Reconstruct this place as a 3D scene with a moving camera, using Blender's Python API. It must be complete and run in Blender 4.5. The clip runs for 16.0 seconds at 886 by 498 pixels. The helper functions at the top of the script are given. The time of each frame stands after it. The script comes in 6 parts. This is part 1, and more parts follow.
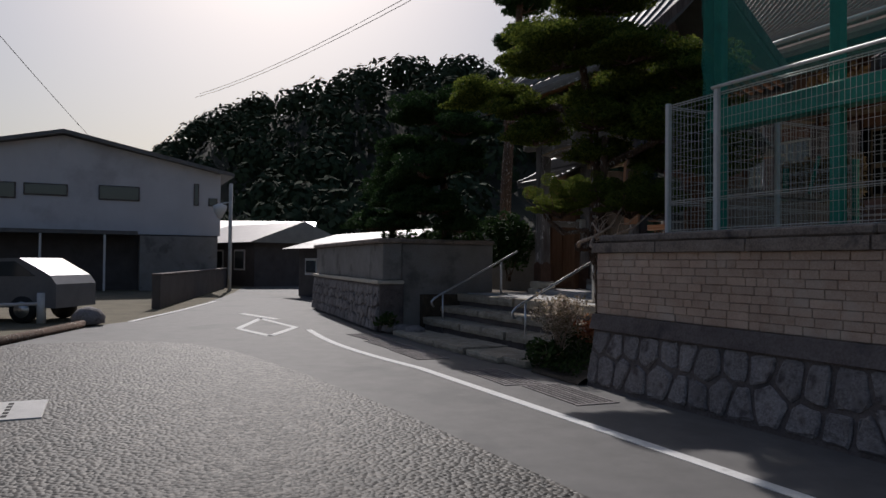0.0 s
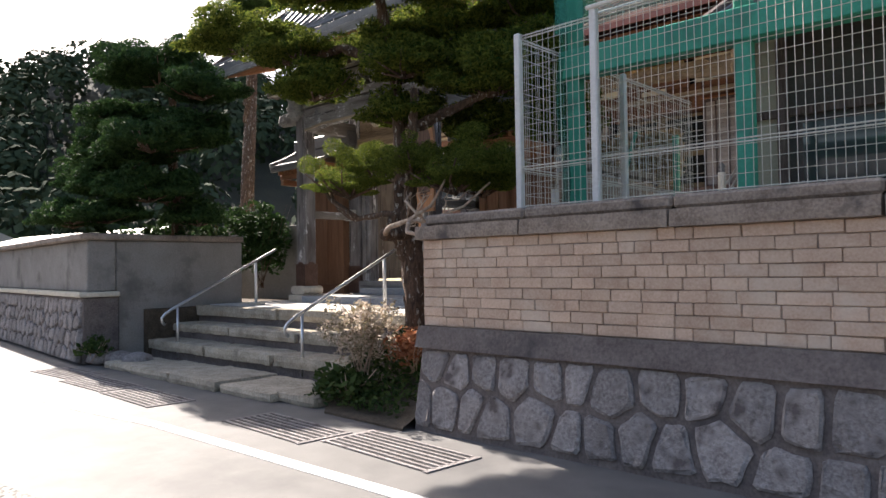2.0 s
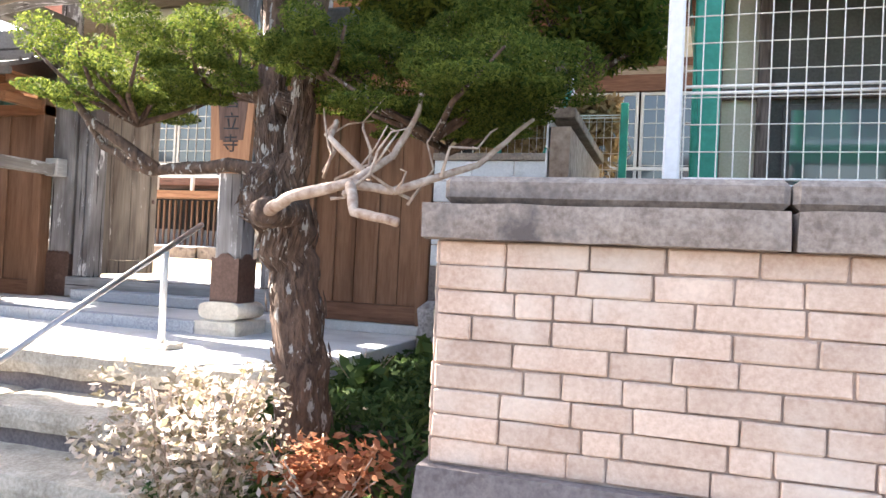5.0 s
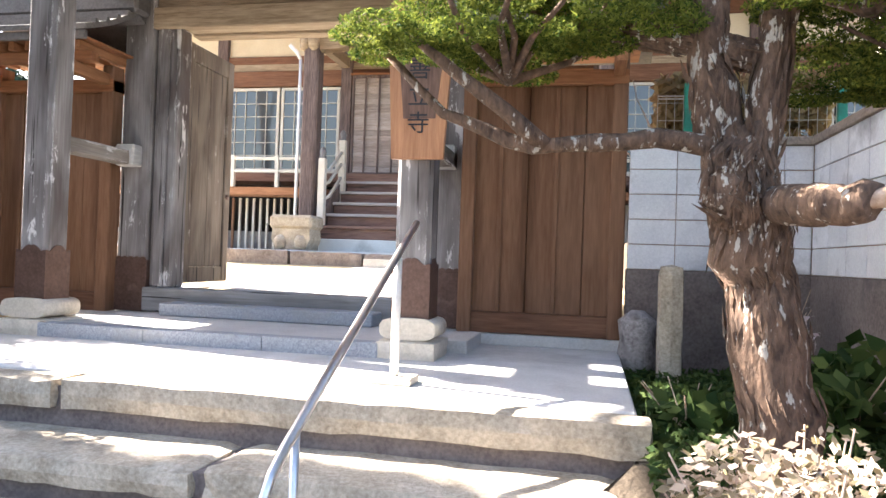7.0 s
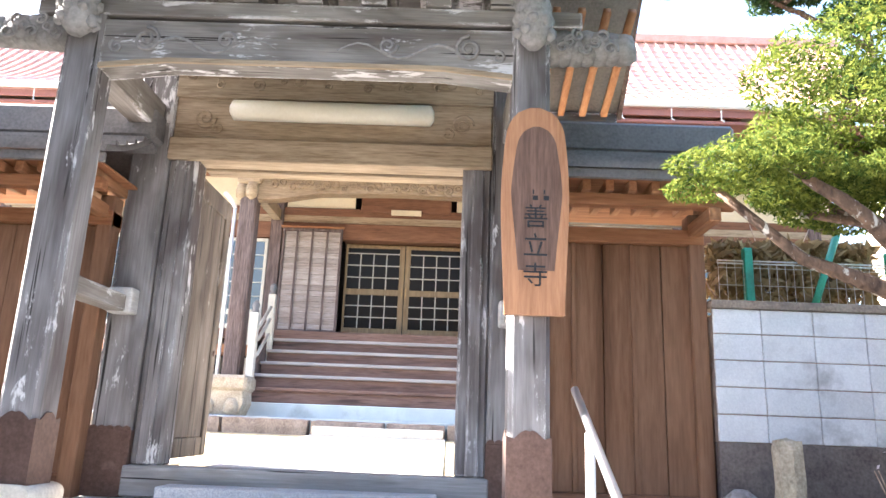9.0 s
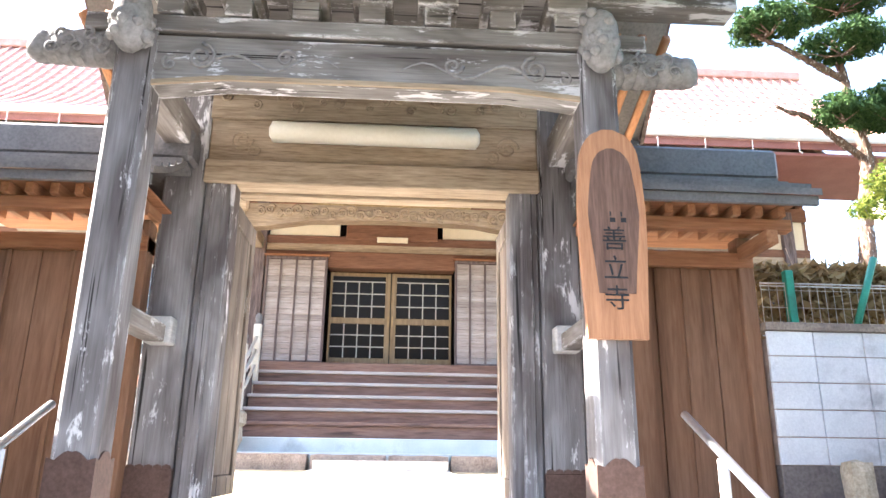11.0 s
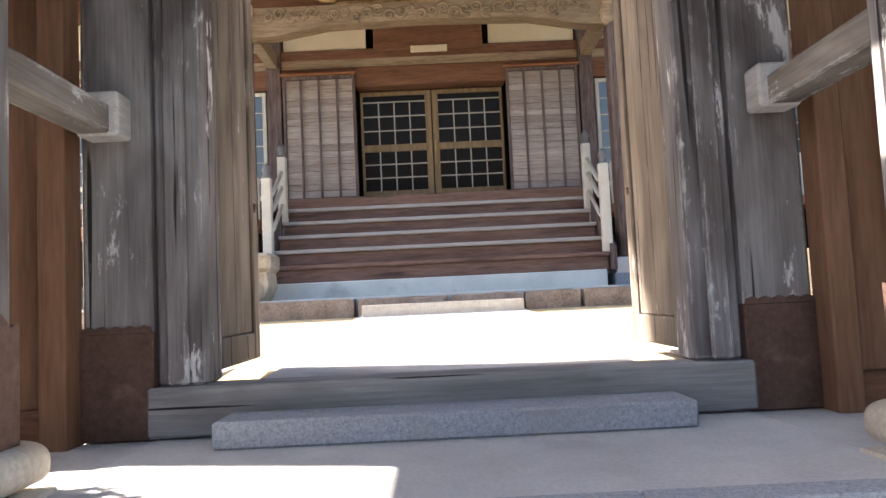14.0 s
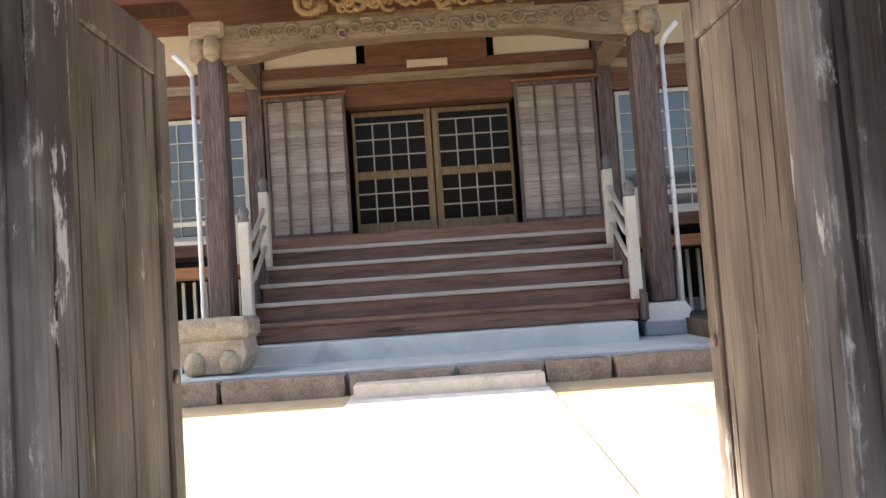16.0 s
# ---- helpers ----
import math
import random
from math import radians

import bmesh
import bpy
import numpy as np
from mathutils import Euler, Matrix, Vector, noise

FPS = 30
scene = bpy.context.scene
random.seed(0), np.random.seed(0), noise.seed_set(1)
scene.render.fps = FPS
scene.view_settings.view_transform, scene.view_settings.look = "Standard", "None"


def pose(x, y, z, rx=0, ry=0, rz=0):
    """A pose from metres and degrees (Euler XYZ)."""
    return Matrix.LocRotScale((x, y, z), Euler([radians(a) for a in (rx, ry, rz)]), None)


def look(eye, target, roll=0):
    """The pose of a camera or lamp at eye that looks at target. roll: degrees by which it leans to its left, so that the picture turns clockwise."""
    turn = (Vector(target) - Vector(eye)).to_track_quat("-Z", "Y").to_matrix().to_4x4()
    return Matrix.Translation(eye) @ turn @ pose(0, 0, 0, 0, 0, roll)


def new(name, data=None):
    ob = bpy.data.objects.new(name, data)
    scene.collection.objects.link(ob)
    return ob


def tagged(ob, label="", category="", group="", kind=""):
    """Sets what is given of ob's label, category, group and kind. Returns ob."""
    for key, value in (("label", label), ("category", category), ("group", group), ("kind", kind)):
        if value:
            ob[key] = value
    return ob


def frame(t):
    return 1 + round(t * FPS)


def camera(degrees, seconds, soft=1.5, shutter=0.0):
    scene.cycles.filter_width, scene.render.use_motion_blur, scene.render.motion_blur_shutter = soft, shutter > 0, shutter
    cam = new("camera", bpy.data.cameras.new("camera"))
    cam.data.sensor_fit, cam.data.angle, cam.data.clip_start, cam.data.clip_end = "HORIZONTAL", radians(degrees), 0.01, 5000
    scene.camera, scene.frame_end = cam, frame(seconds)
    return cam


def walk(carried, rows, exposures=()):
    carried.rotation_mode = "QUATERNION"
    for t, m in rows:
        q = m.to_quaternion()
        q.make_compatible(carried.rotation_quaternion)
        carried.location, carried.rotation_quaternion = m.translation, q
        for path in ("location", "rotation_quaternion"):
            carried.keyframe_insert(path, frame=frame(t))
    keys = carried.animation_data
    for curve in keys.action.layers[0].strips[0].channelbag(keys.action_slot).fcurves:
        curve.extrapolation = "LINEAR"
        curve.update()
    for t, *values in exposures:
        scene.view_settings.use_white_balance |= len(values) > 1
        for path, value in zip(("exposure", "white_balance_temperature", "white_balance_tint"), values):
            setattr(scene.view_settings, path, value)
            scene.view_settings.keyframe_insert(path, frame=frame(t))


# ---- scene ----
cam = camera(63.7, 16.0)
PATH = [
    (0, (11.693, -8.596, 1.509), (9.887, -7.739, 1.545), 0.6),
    (0.5, (10.868, -8.401, 1.346), (9.019, -7.646, 1.46), 0.7),
    (1, (10.29, -8.302, 1.283), (8.543, -7.333, 1.393), -0.2),
    (1.5, (9.575, -7.889, 1.371), (8.013, -6.642, 1.44), 0.0),
    (2, (8.887, -7.536, 1.397), (7.526, -6.072, 1.448), -0.9),
    (2.5, (8.253, -7.056, 1.364), (7.093, -5.429, 1.445), 1.6),
    (3, (7.576, -6.654, 1.412), (6.787, -4.818, 1.488), -0.4),
    (3.2, (7.346, -6.468, 1.413), (6.612, -4.61, 1.51), -0.0),
    (5.3, (4.795, -5.185, 1.583), (4.197, -3.277, 1.603), 2.8),
    (5.5, (4.536, -5.101, 1.578), (3.897, -3.206, 1.594), 4.0),
    (6, (3.916, -5.013, 1.563), (3.372, -3.088, 1.581), 2.8),
    (6.5, (3.332, -4.91, 1.54), (2.844, -2.971, 1.572), 2.7),
    (7, (2.784, -4.867, 1.537), (2.376, -2.91, 1.562), 2.0),
    (7.5, (2.29, -4.747, 1.502), (1.935, -2.781, 1.603), 1.8),
    (8, (1.798, -4.652, 1.517), (1.565, -2.673, 1.689), 1.5),
    (8.5, (1.387, -4.53, 1.538), (1.263, -2.57, 1.915), 1.5),
    (9, (1.062, -4.416, 1.531), (1.032, -2.476, 2.015), 2.2),
    (9.5, (0.709, -4.395, 1.532), (0.734, -2.457, 2.027), 0.7),
    (9.7, (0.658, -4.33, 1.514), (0.658, -2.395, 2.02), 2.1),
    (11.8, (0.039, -4.257, 1.513), (0.185, -2.347, 2.087), -0.3),
    (12, (0.004, -4.278, 1.527), (0.146, -2.366, 2.098), -0.3),
    (12.5, (-0.027, -3.997, 1.417), (0.084, -2.057, 1.893), -0.5),
    (13, (-0.067, -3.33, 1.409), (-0.093, -1.347, 1.668), -2.1),
    (13.5, (-0.073, -2.704, 1.418), (-0.093, -0.714, 1.622), -2.5),
    (14, (-0.052, -2.083, 1.506), (-0.03, -0.088, 1.646), -2.7),
    (14.5, (-0.055, -1.638, 1.763), (0.002, 0.359, 1.853), -3.7),
    (15, (0.038, -1.296, 2.056), (0.104, 0.697, 2.205), -4.5),
    (15.5, (0.06, -1.047, 2.184), (0.08, 0.947, 2.339), -2.6),
    (16, (0.008, -0.766, 2.428), (0.016, 1.231, 2.533), -3.9),
]
EXPOSURES = [(0.0, -0.66, 6000, 15), (1.0, -0.40, 6000, 15), (1.5, 0.45, 6200, 15), (2.0, 1.55, 6500, 15), (2.5, 2.35, 6500, 15), (3.2, 2.6, 6500, 15), (5.5, 3.35, 6300, 15), (7.0, 3.15, 6400, 15), (8.5, 3.30, 6050, 15), (9.2, 3.82, 6050, 15), (12.5, 3.9, 6050, 15), (13.0, 3.4, 6200, 15), (13.6, 2.95, 6300, 15), (14.5, 2.25, 6500, 15), (15.0, 2.0, 6500, 15), (15.5, 2.35, 6500, 15), (16.0, 2.45, 6500, 15)]
walk(cam, [(t, look(eye, at, roll)) for t, eye, at, roll in PATH], EXPOSURES)

# ---- world, sun, exposure ----
SUN_AZ, SUN_EL = 12.0, 37.0   # degrees from -x towards +y, and above the horizon
az, el = radians(SUN_AZ), radians(SUN_EL)
sun_dir = Vector((-math.cos(az) * math.cos(el), math.sin(az) * math.cos(el), math.sin(el)))
world = bpy.data.worlds.new("sky")
scene.world = world
world.use_nodes = True
wt = world.node_tree
sky = wt.nodes.new("ShaderNodeTexSky")
sky.sky_type = "NISHITA"
sky.sun_disc = False
sky.sun_elevation = el
sky.sun_rotation = math.atan2(sun_dir.x, sun_dir.y)
sky.dust_density = 2.6
sky.air_density = 1.2
wt.links.new(sky.outputs[0], wt.nodes["Background"].inputs[0])
wt.nodes["Background"].inputs[1].default_value = 0.08
sun = new("sun", bpy.data.lights.new("sun", "SUN"))
sun.data.energy, sun.data.angle, sun.data.color = 4.8, radians(0.6), (1.0, 0.93, 0.82)
sun.matrix_world = look(sun_dir * 60, (0, 0, 0))


# ---- materials ----
def material(name, c1, c2, scale=6.0, rough=0.7, bump=0.2, stretch=(1, 1, 1), fine=40.0, metal=0.0, spread=0.0,
             blotch=None, blotch_scale=1.5, blotch_at=0.55, blotch_soft=0.12, rough2=None, spec=0.4, bump_size=0.01):
    """Two colours mixed by coarse and fine noise, with an optional third colour in blotches."""
    m = bpy.data.materials.new(name)
    m.use_nodes = True
    nt = m.node_tree
    b = nt.nodes["Principled BSDF"]
    b.inputs["Roughness"].default_value = rough
    b.inputs["Metallic"].default_value = metal
    b.inputs["Specular IOR Level"].default_value = spec
    geo = nt.nodes.new("ShaderNodeNewGeometry")
    mp = nt.nodes.new("ShaderNodeMapping")
    mp.inputs["Scale"].default_value = stretch
    nt.links.new(geo.outputs["Position"], mp.inputs["Vector"])

    def nz(s, detail, src):
        n = nt.nodes.new("ShaderNodeTexNoise")
        n.inputs["Scale"].default_value = s
        n.inputs["Detail"].default_value = detail
        n.inputs["Roughness"].default_value = 0.62
        nt.links.new(src, n.inputs["Vector"])
        return n.outputs["Fac"]

    coarse, fine_n = nz(scale, 5, mp.outputs[0]), nz(fine, 4, mp.outputs[0])
    add = nt.nodes.new("ShaderNodeMath")
    add.operation = "MULTIPLY_ADD"
    add.inputs[1].default_value = 0.5
    nt.links.new(fine_n, add.inputs[0])
    half = nt.nodes.new("ShaderNodeMath")
    half.operation = "MULTIPLY"
    half.inputs[1].default_value = 0.5
    nt.links.new(coarse, half.inputs[0])
    nt.links.new(half.outputs[0], add.inputs[2])
    src = add.outputs[0]
    ramp = nt.nodes.new("ShaderNodeValToRGB")
    ramp.color_ramp.elements[0].position, ramp.color_ramp.elements[1].position = 0.36, 0.64
    ramp.color_ramp.elements[0].color, ramp.color_ramp.elements[1].color = (*c1, 1), (*c2, 1)
    nt.links.new(src, ramp.inputs[0])
    col = ramp.outputs[0]
    if spread:
        info = nt.nodes.new("ShaderNodeObjectInfo")
        hsv = nt.nodes.new("ShaderNodeHueSaturation")
        mr = nt.nodes.new("ShaderNodeMapRange")
        mr.inputs["To Min"].default_value, mr.inputs["To Max"].default_value = 1 - spread, 1 + spread
        nt.links.new(info.outputs["Random"], mr.inputs["Value"])
        nt.links.new(mr.outputs[0], hsv.inputs["Value"])
        nt.links.new(col, hsv.inputs["Color"])
        col = hsv.outputs[0]
    if blotch:
        n2 = nz(blotch_scale, 6, mp.outputs[0])
        r2 = nt.nodes.new("ShaderNodeValToRGB")
        r2.color_ramp.elements[0].position, r2.color_ramp.elements[1].position = blotch_at, blotch_at + blotch_soft
        nt.links.new(n2, r2.inputs[0])
        mix = nt.nodes.new("ShaderNodeMix")
        mix.data_type = "RGBA"
        nt.links.new(r2.outputs[0], mix.inputs[0])
        nt.links.new(col, mix.inputs[6])
        mix.inputs[7].default_value = (*blotch, 1)
        col = mix.outputs[2]
    nt.links.new(col, b.inputs["Base Color"])
    if bump:
        bp = nt.nodes.new("ShaderNodeBump")
        bp.inputs["Strength"].default_value = bump
        bp.inputs["Distance"].default_value = bump_size
        nt.links.new(src, bp.inputs["Height"])
        nt.links.new(bp.outputs[0], b.inputs["Normal"])
    return m


V, X, Y = (8, 8, 0.7), (0.7, 8, 8), (8, 0.7, 8)   # grain along z, x, y


def old_wood(name, stretch, c1=(0.13, 0.115, 0.11), c2=(0.31, 0.295, 0.29), pale=(0.66, 0.64, 0.63), at=0.585, stain=(0.085, 0.066, 0.06)):
    """Sun-bleached timber: soft broad stains, fine grain, thin drying cracks and small flakes of whitened surface."""
    m = bpy.data.materials.new(name)
    m.use_nodes = True
    nt = m.node_tree
    b = nt.nodes["Principled BSDF"]
    b.inputs["Roughness"].default_value = 0.86
    b.inputs["Specular IOR Level"].default_value = 0.18
    geo = nt.nodes.new("ShaderNodeNewGeometry")

    def mapped(k):
        mp = nt.nodes.new("ShaderNodeMapping")
        mp.inputs["Scale"].default_value = [1 if q >= 4 else k for q in stretch]
        nt.links.new(geo.outputs["Position"], mp.inputs["Vector"])
        return mp.outputs[0]

    def nz(src, scale, detail, rough=0.6, warp=0.0):
        n = nt.nodes.new("ShaderNodeTexNoise")
        n.inputs["Scale"].default_value = scale
        n.inputs["Detail"].default_value = detail
        n.inputs["Roughness"].default_value = rough
        n.inputs["Distortion"].default_value = warp
        nt.links.new(src, n.inputs["Vector"])
        return n.outputs["Fac"]

    def ramp(src, lo, hi, a=(0, 0, 0), z=(1, 1, 1)):
        r = nt.nodes.new("ShaderNodeValToRGB")
        r.color_ramp.elements[0].position, r.color_ramp.elements[1].position = lo, hi
        r.color_ramp.elements[0].color, r.color_ramp.elements[1].color = (*a, 1), (*z, 1)
        nt.links.new(src, r.inputs[0])
        return r.outputs[0]

    def mix(fac, a, z, how="MIX"):
        x = nt.nodes.new("ShaderNodeMix")
        x.data_type, x.blend_type = "RGBA", how
        if hasattr(fac, "links"):
            nt.links.new(fac, x.inputs[0])
        else:
            x.inputs[0].default_value = fac
        for v, k in ((a, 6), (z, 7)):
            if hasattr(v, "links"):
                nt.links.new(v, x.inputs[k])
            else:
                x.inputs[k].default_value = (*v, 1)
        return x.outputs[2]

    tone = ramp(nz(mapped(0.35), 3.2, 3, 0.5, 0.6), 0.34, 0.66, c1, c2)
    grain_n = nz(mapped(0.04), 55, 5, 0.65)
    col = mix(0.75, tone, ramp(grain_n, 0.3, 0.7, (0.62, 0.6, 0.58), (1.12, 1.12, 1.13)), "MULTIPLY")
    col = mix(ramp(nz(mapped(0.22), 2.6, 4, 0.55, 0.4), 0.56, 0.72), col, stain)
    crack = ramp(nz(mapped(0.025), 26, 2, 0.5), 0.655, 0.69)
    col = mix(crack, col, (0.03, 0.026, 0.024))
    flake_n = nz(mapped(0.3), 5.5, 8, 0.72)
    bev = nt.nodes.new("ShaderNodeBevel")
    bev.samples = 4
    bev.inputs["Radius"].default_value = 0.045
    dot = nt.nodes.new("ShaderNodeVectorMath")
    dot.operation = "DOT_PRODUCT"
    nt.links.new(bev.outputs[0], dot.inputs[0])
    nt.links.new(geo.outputs["Normal"], dot.inputs[1])
    lift = nt.nodes.new("ShaderNodeMapRange")
    lift.inputs["From Min"].default_value, lift.inputs["From Max"].default_value = 1.0, 0.75
    lift.inputs["To Min"].default_value, lift.inputs["To Max"].default_value = 0.0, 0.10
    nt.links.new(dot.outputs["Value"], lift.inputs["Value"])
    worn = nt.nodes.new("ShaderNodeMath")
    worn.operation = "ADD"
    nt.links.new(flake_n, worn.inputs[0])
    nt.links.new(lift.outputs[0], worn.inputs[1])
    flake = ramp(worn.outputs[0], at, at + 0.035)
    col = mix(flake, col, pale)
    nt.links.new(col, b.inputs["Base Color"])
    h = mix(0.5, ramp(grain_n, 0.2, 0.8), ramp(crack, 0, 1, (1, 1, 1), (0, 0, 0)), "MULTIPLY")
    bp = nt.nodes.new("ShaderNodeBump")
    bp.inputs["Strength"].default_value, bp.inputs["Distance"].default_value = 0.55, 0.008
    nt.links.new(h, bp.inputs["Height"])
    nt.links.new(bp.outputs[0], b.inputs["Normal"])
    return m


grey_wood_v = old_wood("weathered_wood_upright", V)
grey_wood_x = old_wood("weathered_wood_across", X, (0.15, 0.135, 0.12), (0.33, 0.31, 0.285))
grey_wood_y = old_wood("weathered_wood_deep", Y, (0.15, 0.13, 0.11), (0.32, 0.29, 0.26))
leaf_wood = old_wood("door_leaf_wood", V, (0.135, 0.108, 0.085), (0.255, 0.212, 0.17), (0.46, 0.42, 0.37), 0.65, (0.10, 0.07, 0.05))
sill_wood = old_wood("sill_wood", X, (0.27, 0.26, 0.255), (0.42, 0.405, 0.39), (0.58, 0.56, 0.54), 0.68, (0.20, 0.18, 0.165))
tan_wood = material("tan_carved_wood", (0.22, 0.16, 0.10), (0.46, 0.36, 0.25), 2, 0.8, 0.4, X, 9, spec=0.2)
carved_grey = material("grey_carving", (0.19, 0.18, 0.17), (0.36, 0.34, 0.325), 4, 0.88, 0.4, fine=30, spec=0.15)
beam_wood = material("brown_carved_beam", (0.14, 0.095, 0.058), (0.33, 0.245, 0.16), 2, 0.8, 0.4, X, 9, spec=0.2)
gold_wood = material("golden_carved_wood", (0.20, 0.125, 0.05), (0.46, 0.31, 0.14), 5, 0.7, 0.4, (2, 2, 2), 18, spec=0.3)
brown_v = material("brown_boards", (0.17, 0.085, 0.047), (0.27, 0.148, 0.088), 1.4, 0.75, 0.25, V, 6, blotch=(0.10, 0.045, 0.022), blotch_scale=0.35, spec=0.25)
brown_x = material("brown_beams", (0.115, 0.052, 0.03), (0.24, 0.12, 0.07), 1.4, 0.75, 0.25, X, 6, spec=0.25)
orange_x = material("orange_eave_wood", (0.21, 0.085, 0.038), (0.37, 0.175, 0.085), 1.6, 0.7, 0.2, X, 6, spec=0.25)
orange_y = material("rafter_wood", (0.24, 0.105, 0.05), (0.41, 0.21, 0.105), 1.6, 0.7, 0.2, Y, 6, spec=0.25)
dark_wood = material("dark_purplish_wood", (0.06, 0.04, 0.036), (0.19, 0.14, 0.125), 1.5, 0.75, 0.4, V, 6, spec=0.3)
stair_wood = material("stair_boards", (0.11, 0.06, 0.044), (0.23, 0.14, 0.108), 1.4, 0.7, 0.25, X, 6, blotch=(0.06, 0.035, 0.028), spec=0.3)
# paler than the stair boards: light on the treads is put into the colour
lit_tread_wood = material("lit_pale_treads", (0.29, 0.265, 0.245), (0.46, 0.43, 0.405), 1.4, 0.7, 0.25, X, 6, spec=0.3)
shutter_wood = material("shutter_slats", (0.23, 0.18, 0.15), (0.44, 0.38, 0.34), 1.5, 0.8, 0.3, X, 8, spread=0.18, spec=0.2)
ochre_wood = material("ochre_door_frame", (0.15, 0.098, 0.05), (0.28, 0.195, 0.105), 1.6, 0.65, 0.2, V, 7, spec=0.3)
door_bar = material("dull_door_bars", (0.34, 0.31, 0.25), (0.48, 0.44, 0.37), 3, 0.7, 0.1)
pale_lattice = material("pale_lattice", (0.50, 0.46, 0.38), (0.66, 0.62, 0.54), 3, 0.7, 0.1)
plaster = material("cream_plaster", (0.62, 0.52, 0.36), (0.74, 0.65, 0.48), 2, 0.9, 0.1, spec=0.1)
copper = material("brown_metal_boots", (0.085, 0.048, 0.036), (0.15, 0.09, 0.07), 5, 0.5, 0.15, metal=0.35, blotch=(0.2, 0.13, 0.10), blotch_scale=4, blotch_at=0.62)
granite = material("grey_granite", (0.22, 0.235, 0.26), (0.50, 0.51, 0.53), 60, 0.75, 0.3, (1, 1, 1), 160, blotch=(0.36, 0.35, 0.33), blotch_scale=1.6)
pale_stone = material("pale_stone", (0.52, 0.46, 0.37), (0.74, 0.67, 0.56), 8, 0.85, 0.4, fine=50, blotch=(0.36, 0.30, 0.24), blotch_scale=3, blotch_at=0.6)
step_stone = material("old_step_stone", (0.27, 0.225, 0.165), (0.58, 0.505, 0.395), 5, 0.9, 0.8, (1, 1, 1), 45, blotch=(0.13, 0.115, 0.095), blotch_scale=1.6, blotch_at=0.62, spread=0.12, bump_size=0.02)
concrete = material("pale_concrete", (0.48, 0.465, 0.445), (0.64, 0.625, 0.60), 2.5, 0.85, 0.3, fine=60, blotch=(0.41, 0.395, 0.375), blotch_scale=0.9, blotch_at=0.56)
blue_concrete = material("bluish_concrete", (0.42, 0.47, 0.47), (0.58, 0.63, 0.62), 2, 0.8, 0.2, fine=60, blotch=(0.30, 0.32, 0.315), blotch_scale=0.8)
sand = material("yellowish_sand", (0.36, 0.29, 0.17), (0.52, 0.435, 0.28), 3, 0.95, 0.4, fine=90, blotch=(0.30, 0.22, 0.12), blotch_scale=1.1)
asphalt = material("smooth_asphalt", (0.115, 0.11, 0.105), (0.175, 0.168, 0.16), 3, 0.75, 0.4, fine=120, blotch=(0.10, 0.097, 0.095), blotch_scale=0.5)
coarse_asphalt = material("coarse_asphalt", (0.018, 0.017, 0.016), (0.065, 0.060, 0.055), 2, 0.6, 0.0, fine=9, spec=0.3)
_n = coarse_asphalt.node_tree
_v = _n.nodes.new("ShaderNodeTexVoronoi")
_v.inputs["Scale"].default_value = 24
_g = _n.nodes.new("ShaderNodeNewGeometry")
_n.links.new(_g.outputs["Position"], _v.inputs["Vector"])
_r = _n.nodes.new("ShaderNodeValToRGB")
_r.color_ramp.elements[0].position, _r.color_ramp.elements[1].position = 0.25, 0.95
_r.color_ramp.elements[0].color, _r.color_ramp.elements[1].color = (0.25, 0.25, 0.25, 1), (2.6, 2.5, 2.35, 1)
_sep = _n.nodes.new("ShaderNodeSeparateColor")
_n.links.new(_v.outputs["Color"], _sep.inputs[0])
_n.links.new(_sep.outputs[0], _r.inputs[0])
_x = _n.nodes.new("ShaderNodeMix")
_x.data_type, _x.blend_type = "RGBA", "MULTIPLY"
_x.inputs[0].default_value = 1.0
_p = _n.nodes["Principled BSDF"]
_n.links.new(_p.inputs["Base Color"].links[0].from_socket, _x.inputs[6])
_n.links.new(_r.outputs[0], _x.inputs[7])
_n.links.new(_x.outputs[2], _p.inputs["Base Color"])
_u = _n.nodes.new("ShaderNodeBump")
_u.invert = True
_u.inputs["Strength"].default_value, _u.inputs["Distance"].default_value = 1.0, 0.016
_n.links.new(_v.outputs["Distance"], _u.inputs["Height"])
_n.links.new(_u.outputs[0], _p.inputs["Normal"])
road_paint = material("white_road_paint", (0.66, 0.65, 0.62), (0.82, 0.81, 0.79), 12, 0.8, 0.2, blotch=(0.40, 0.39, 0.37), blotch_scale=5, blotch_at=0.62)
soil = material("dark_soil", (0.05, 0.038, 0.026), (0.13, 0.10, 0.07), 6, 0.95, 0.8, fine=45, bump_size=0.03)
wood_floor = material("dark_leaf_litter", (0.018, 0.02, 0.012), (0.04, 0.038, 0.022), 0.4, 0.95, 0.3, fine=4)
dry_ground = material("dry_grass_ground", (0.10, 0.085, 0.05), (0.21, 0.18, 0.12), 1.2, 0.95, 0.6, fine=20, bump_size=0.03)
brick_mat = material("pale_peach_brick", (0.46, 0.31, 0.225), (0.64, 0.49, 0.38), 5, 0.88, 0.45, fine=55, spread=0.13, blotch=(0.66, 0.56, 0.46), blotch_scale=1.6, blotch_at=0.54, blotch_soft=0.2)
mortar = material("stained_mortar", (0.18, 0.125, 0.10), (0.50, 0.39, 0.32), 1.8, 0.95, 0.4, fine=16)
coping_stone = material("lichened_coping", (0.17, 0.13, 0.105), (0.40, 0.325, 0.265), 7, 0.92, 0.6, fine=50, blotch=(0.11, 0.09, 0.08), blotch_scale=3.5, blotch_at=0.55)
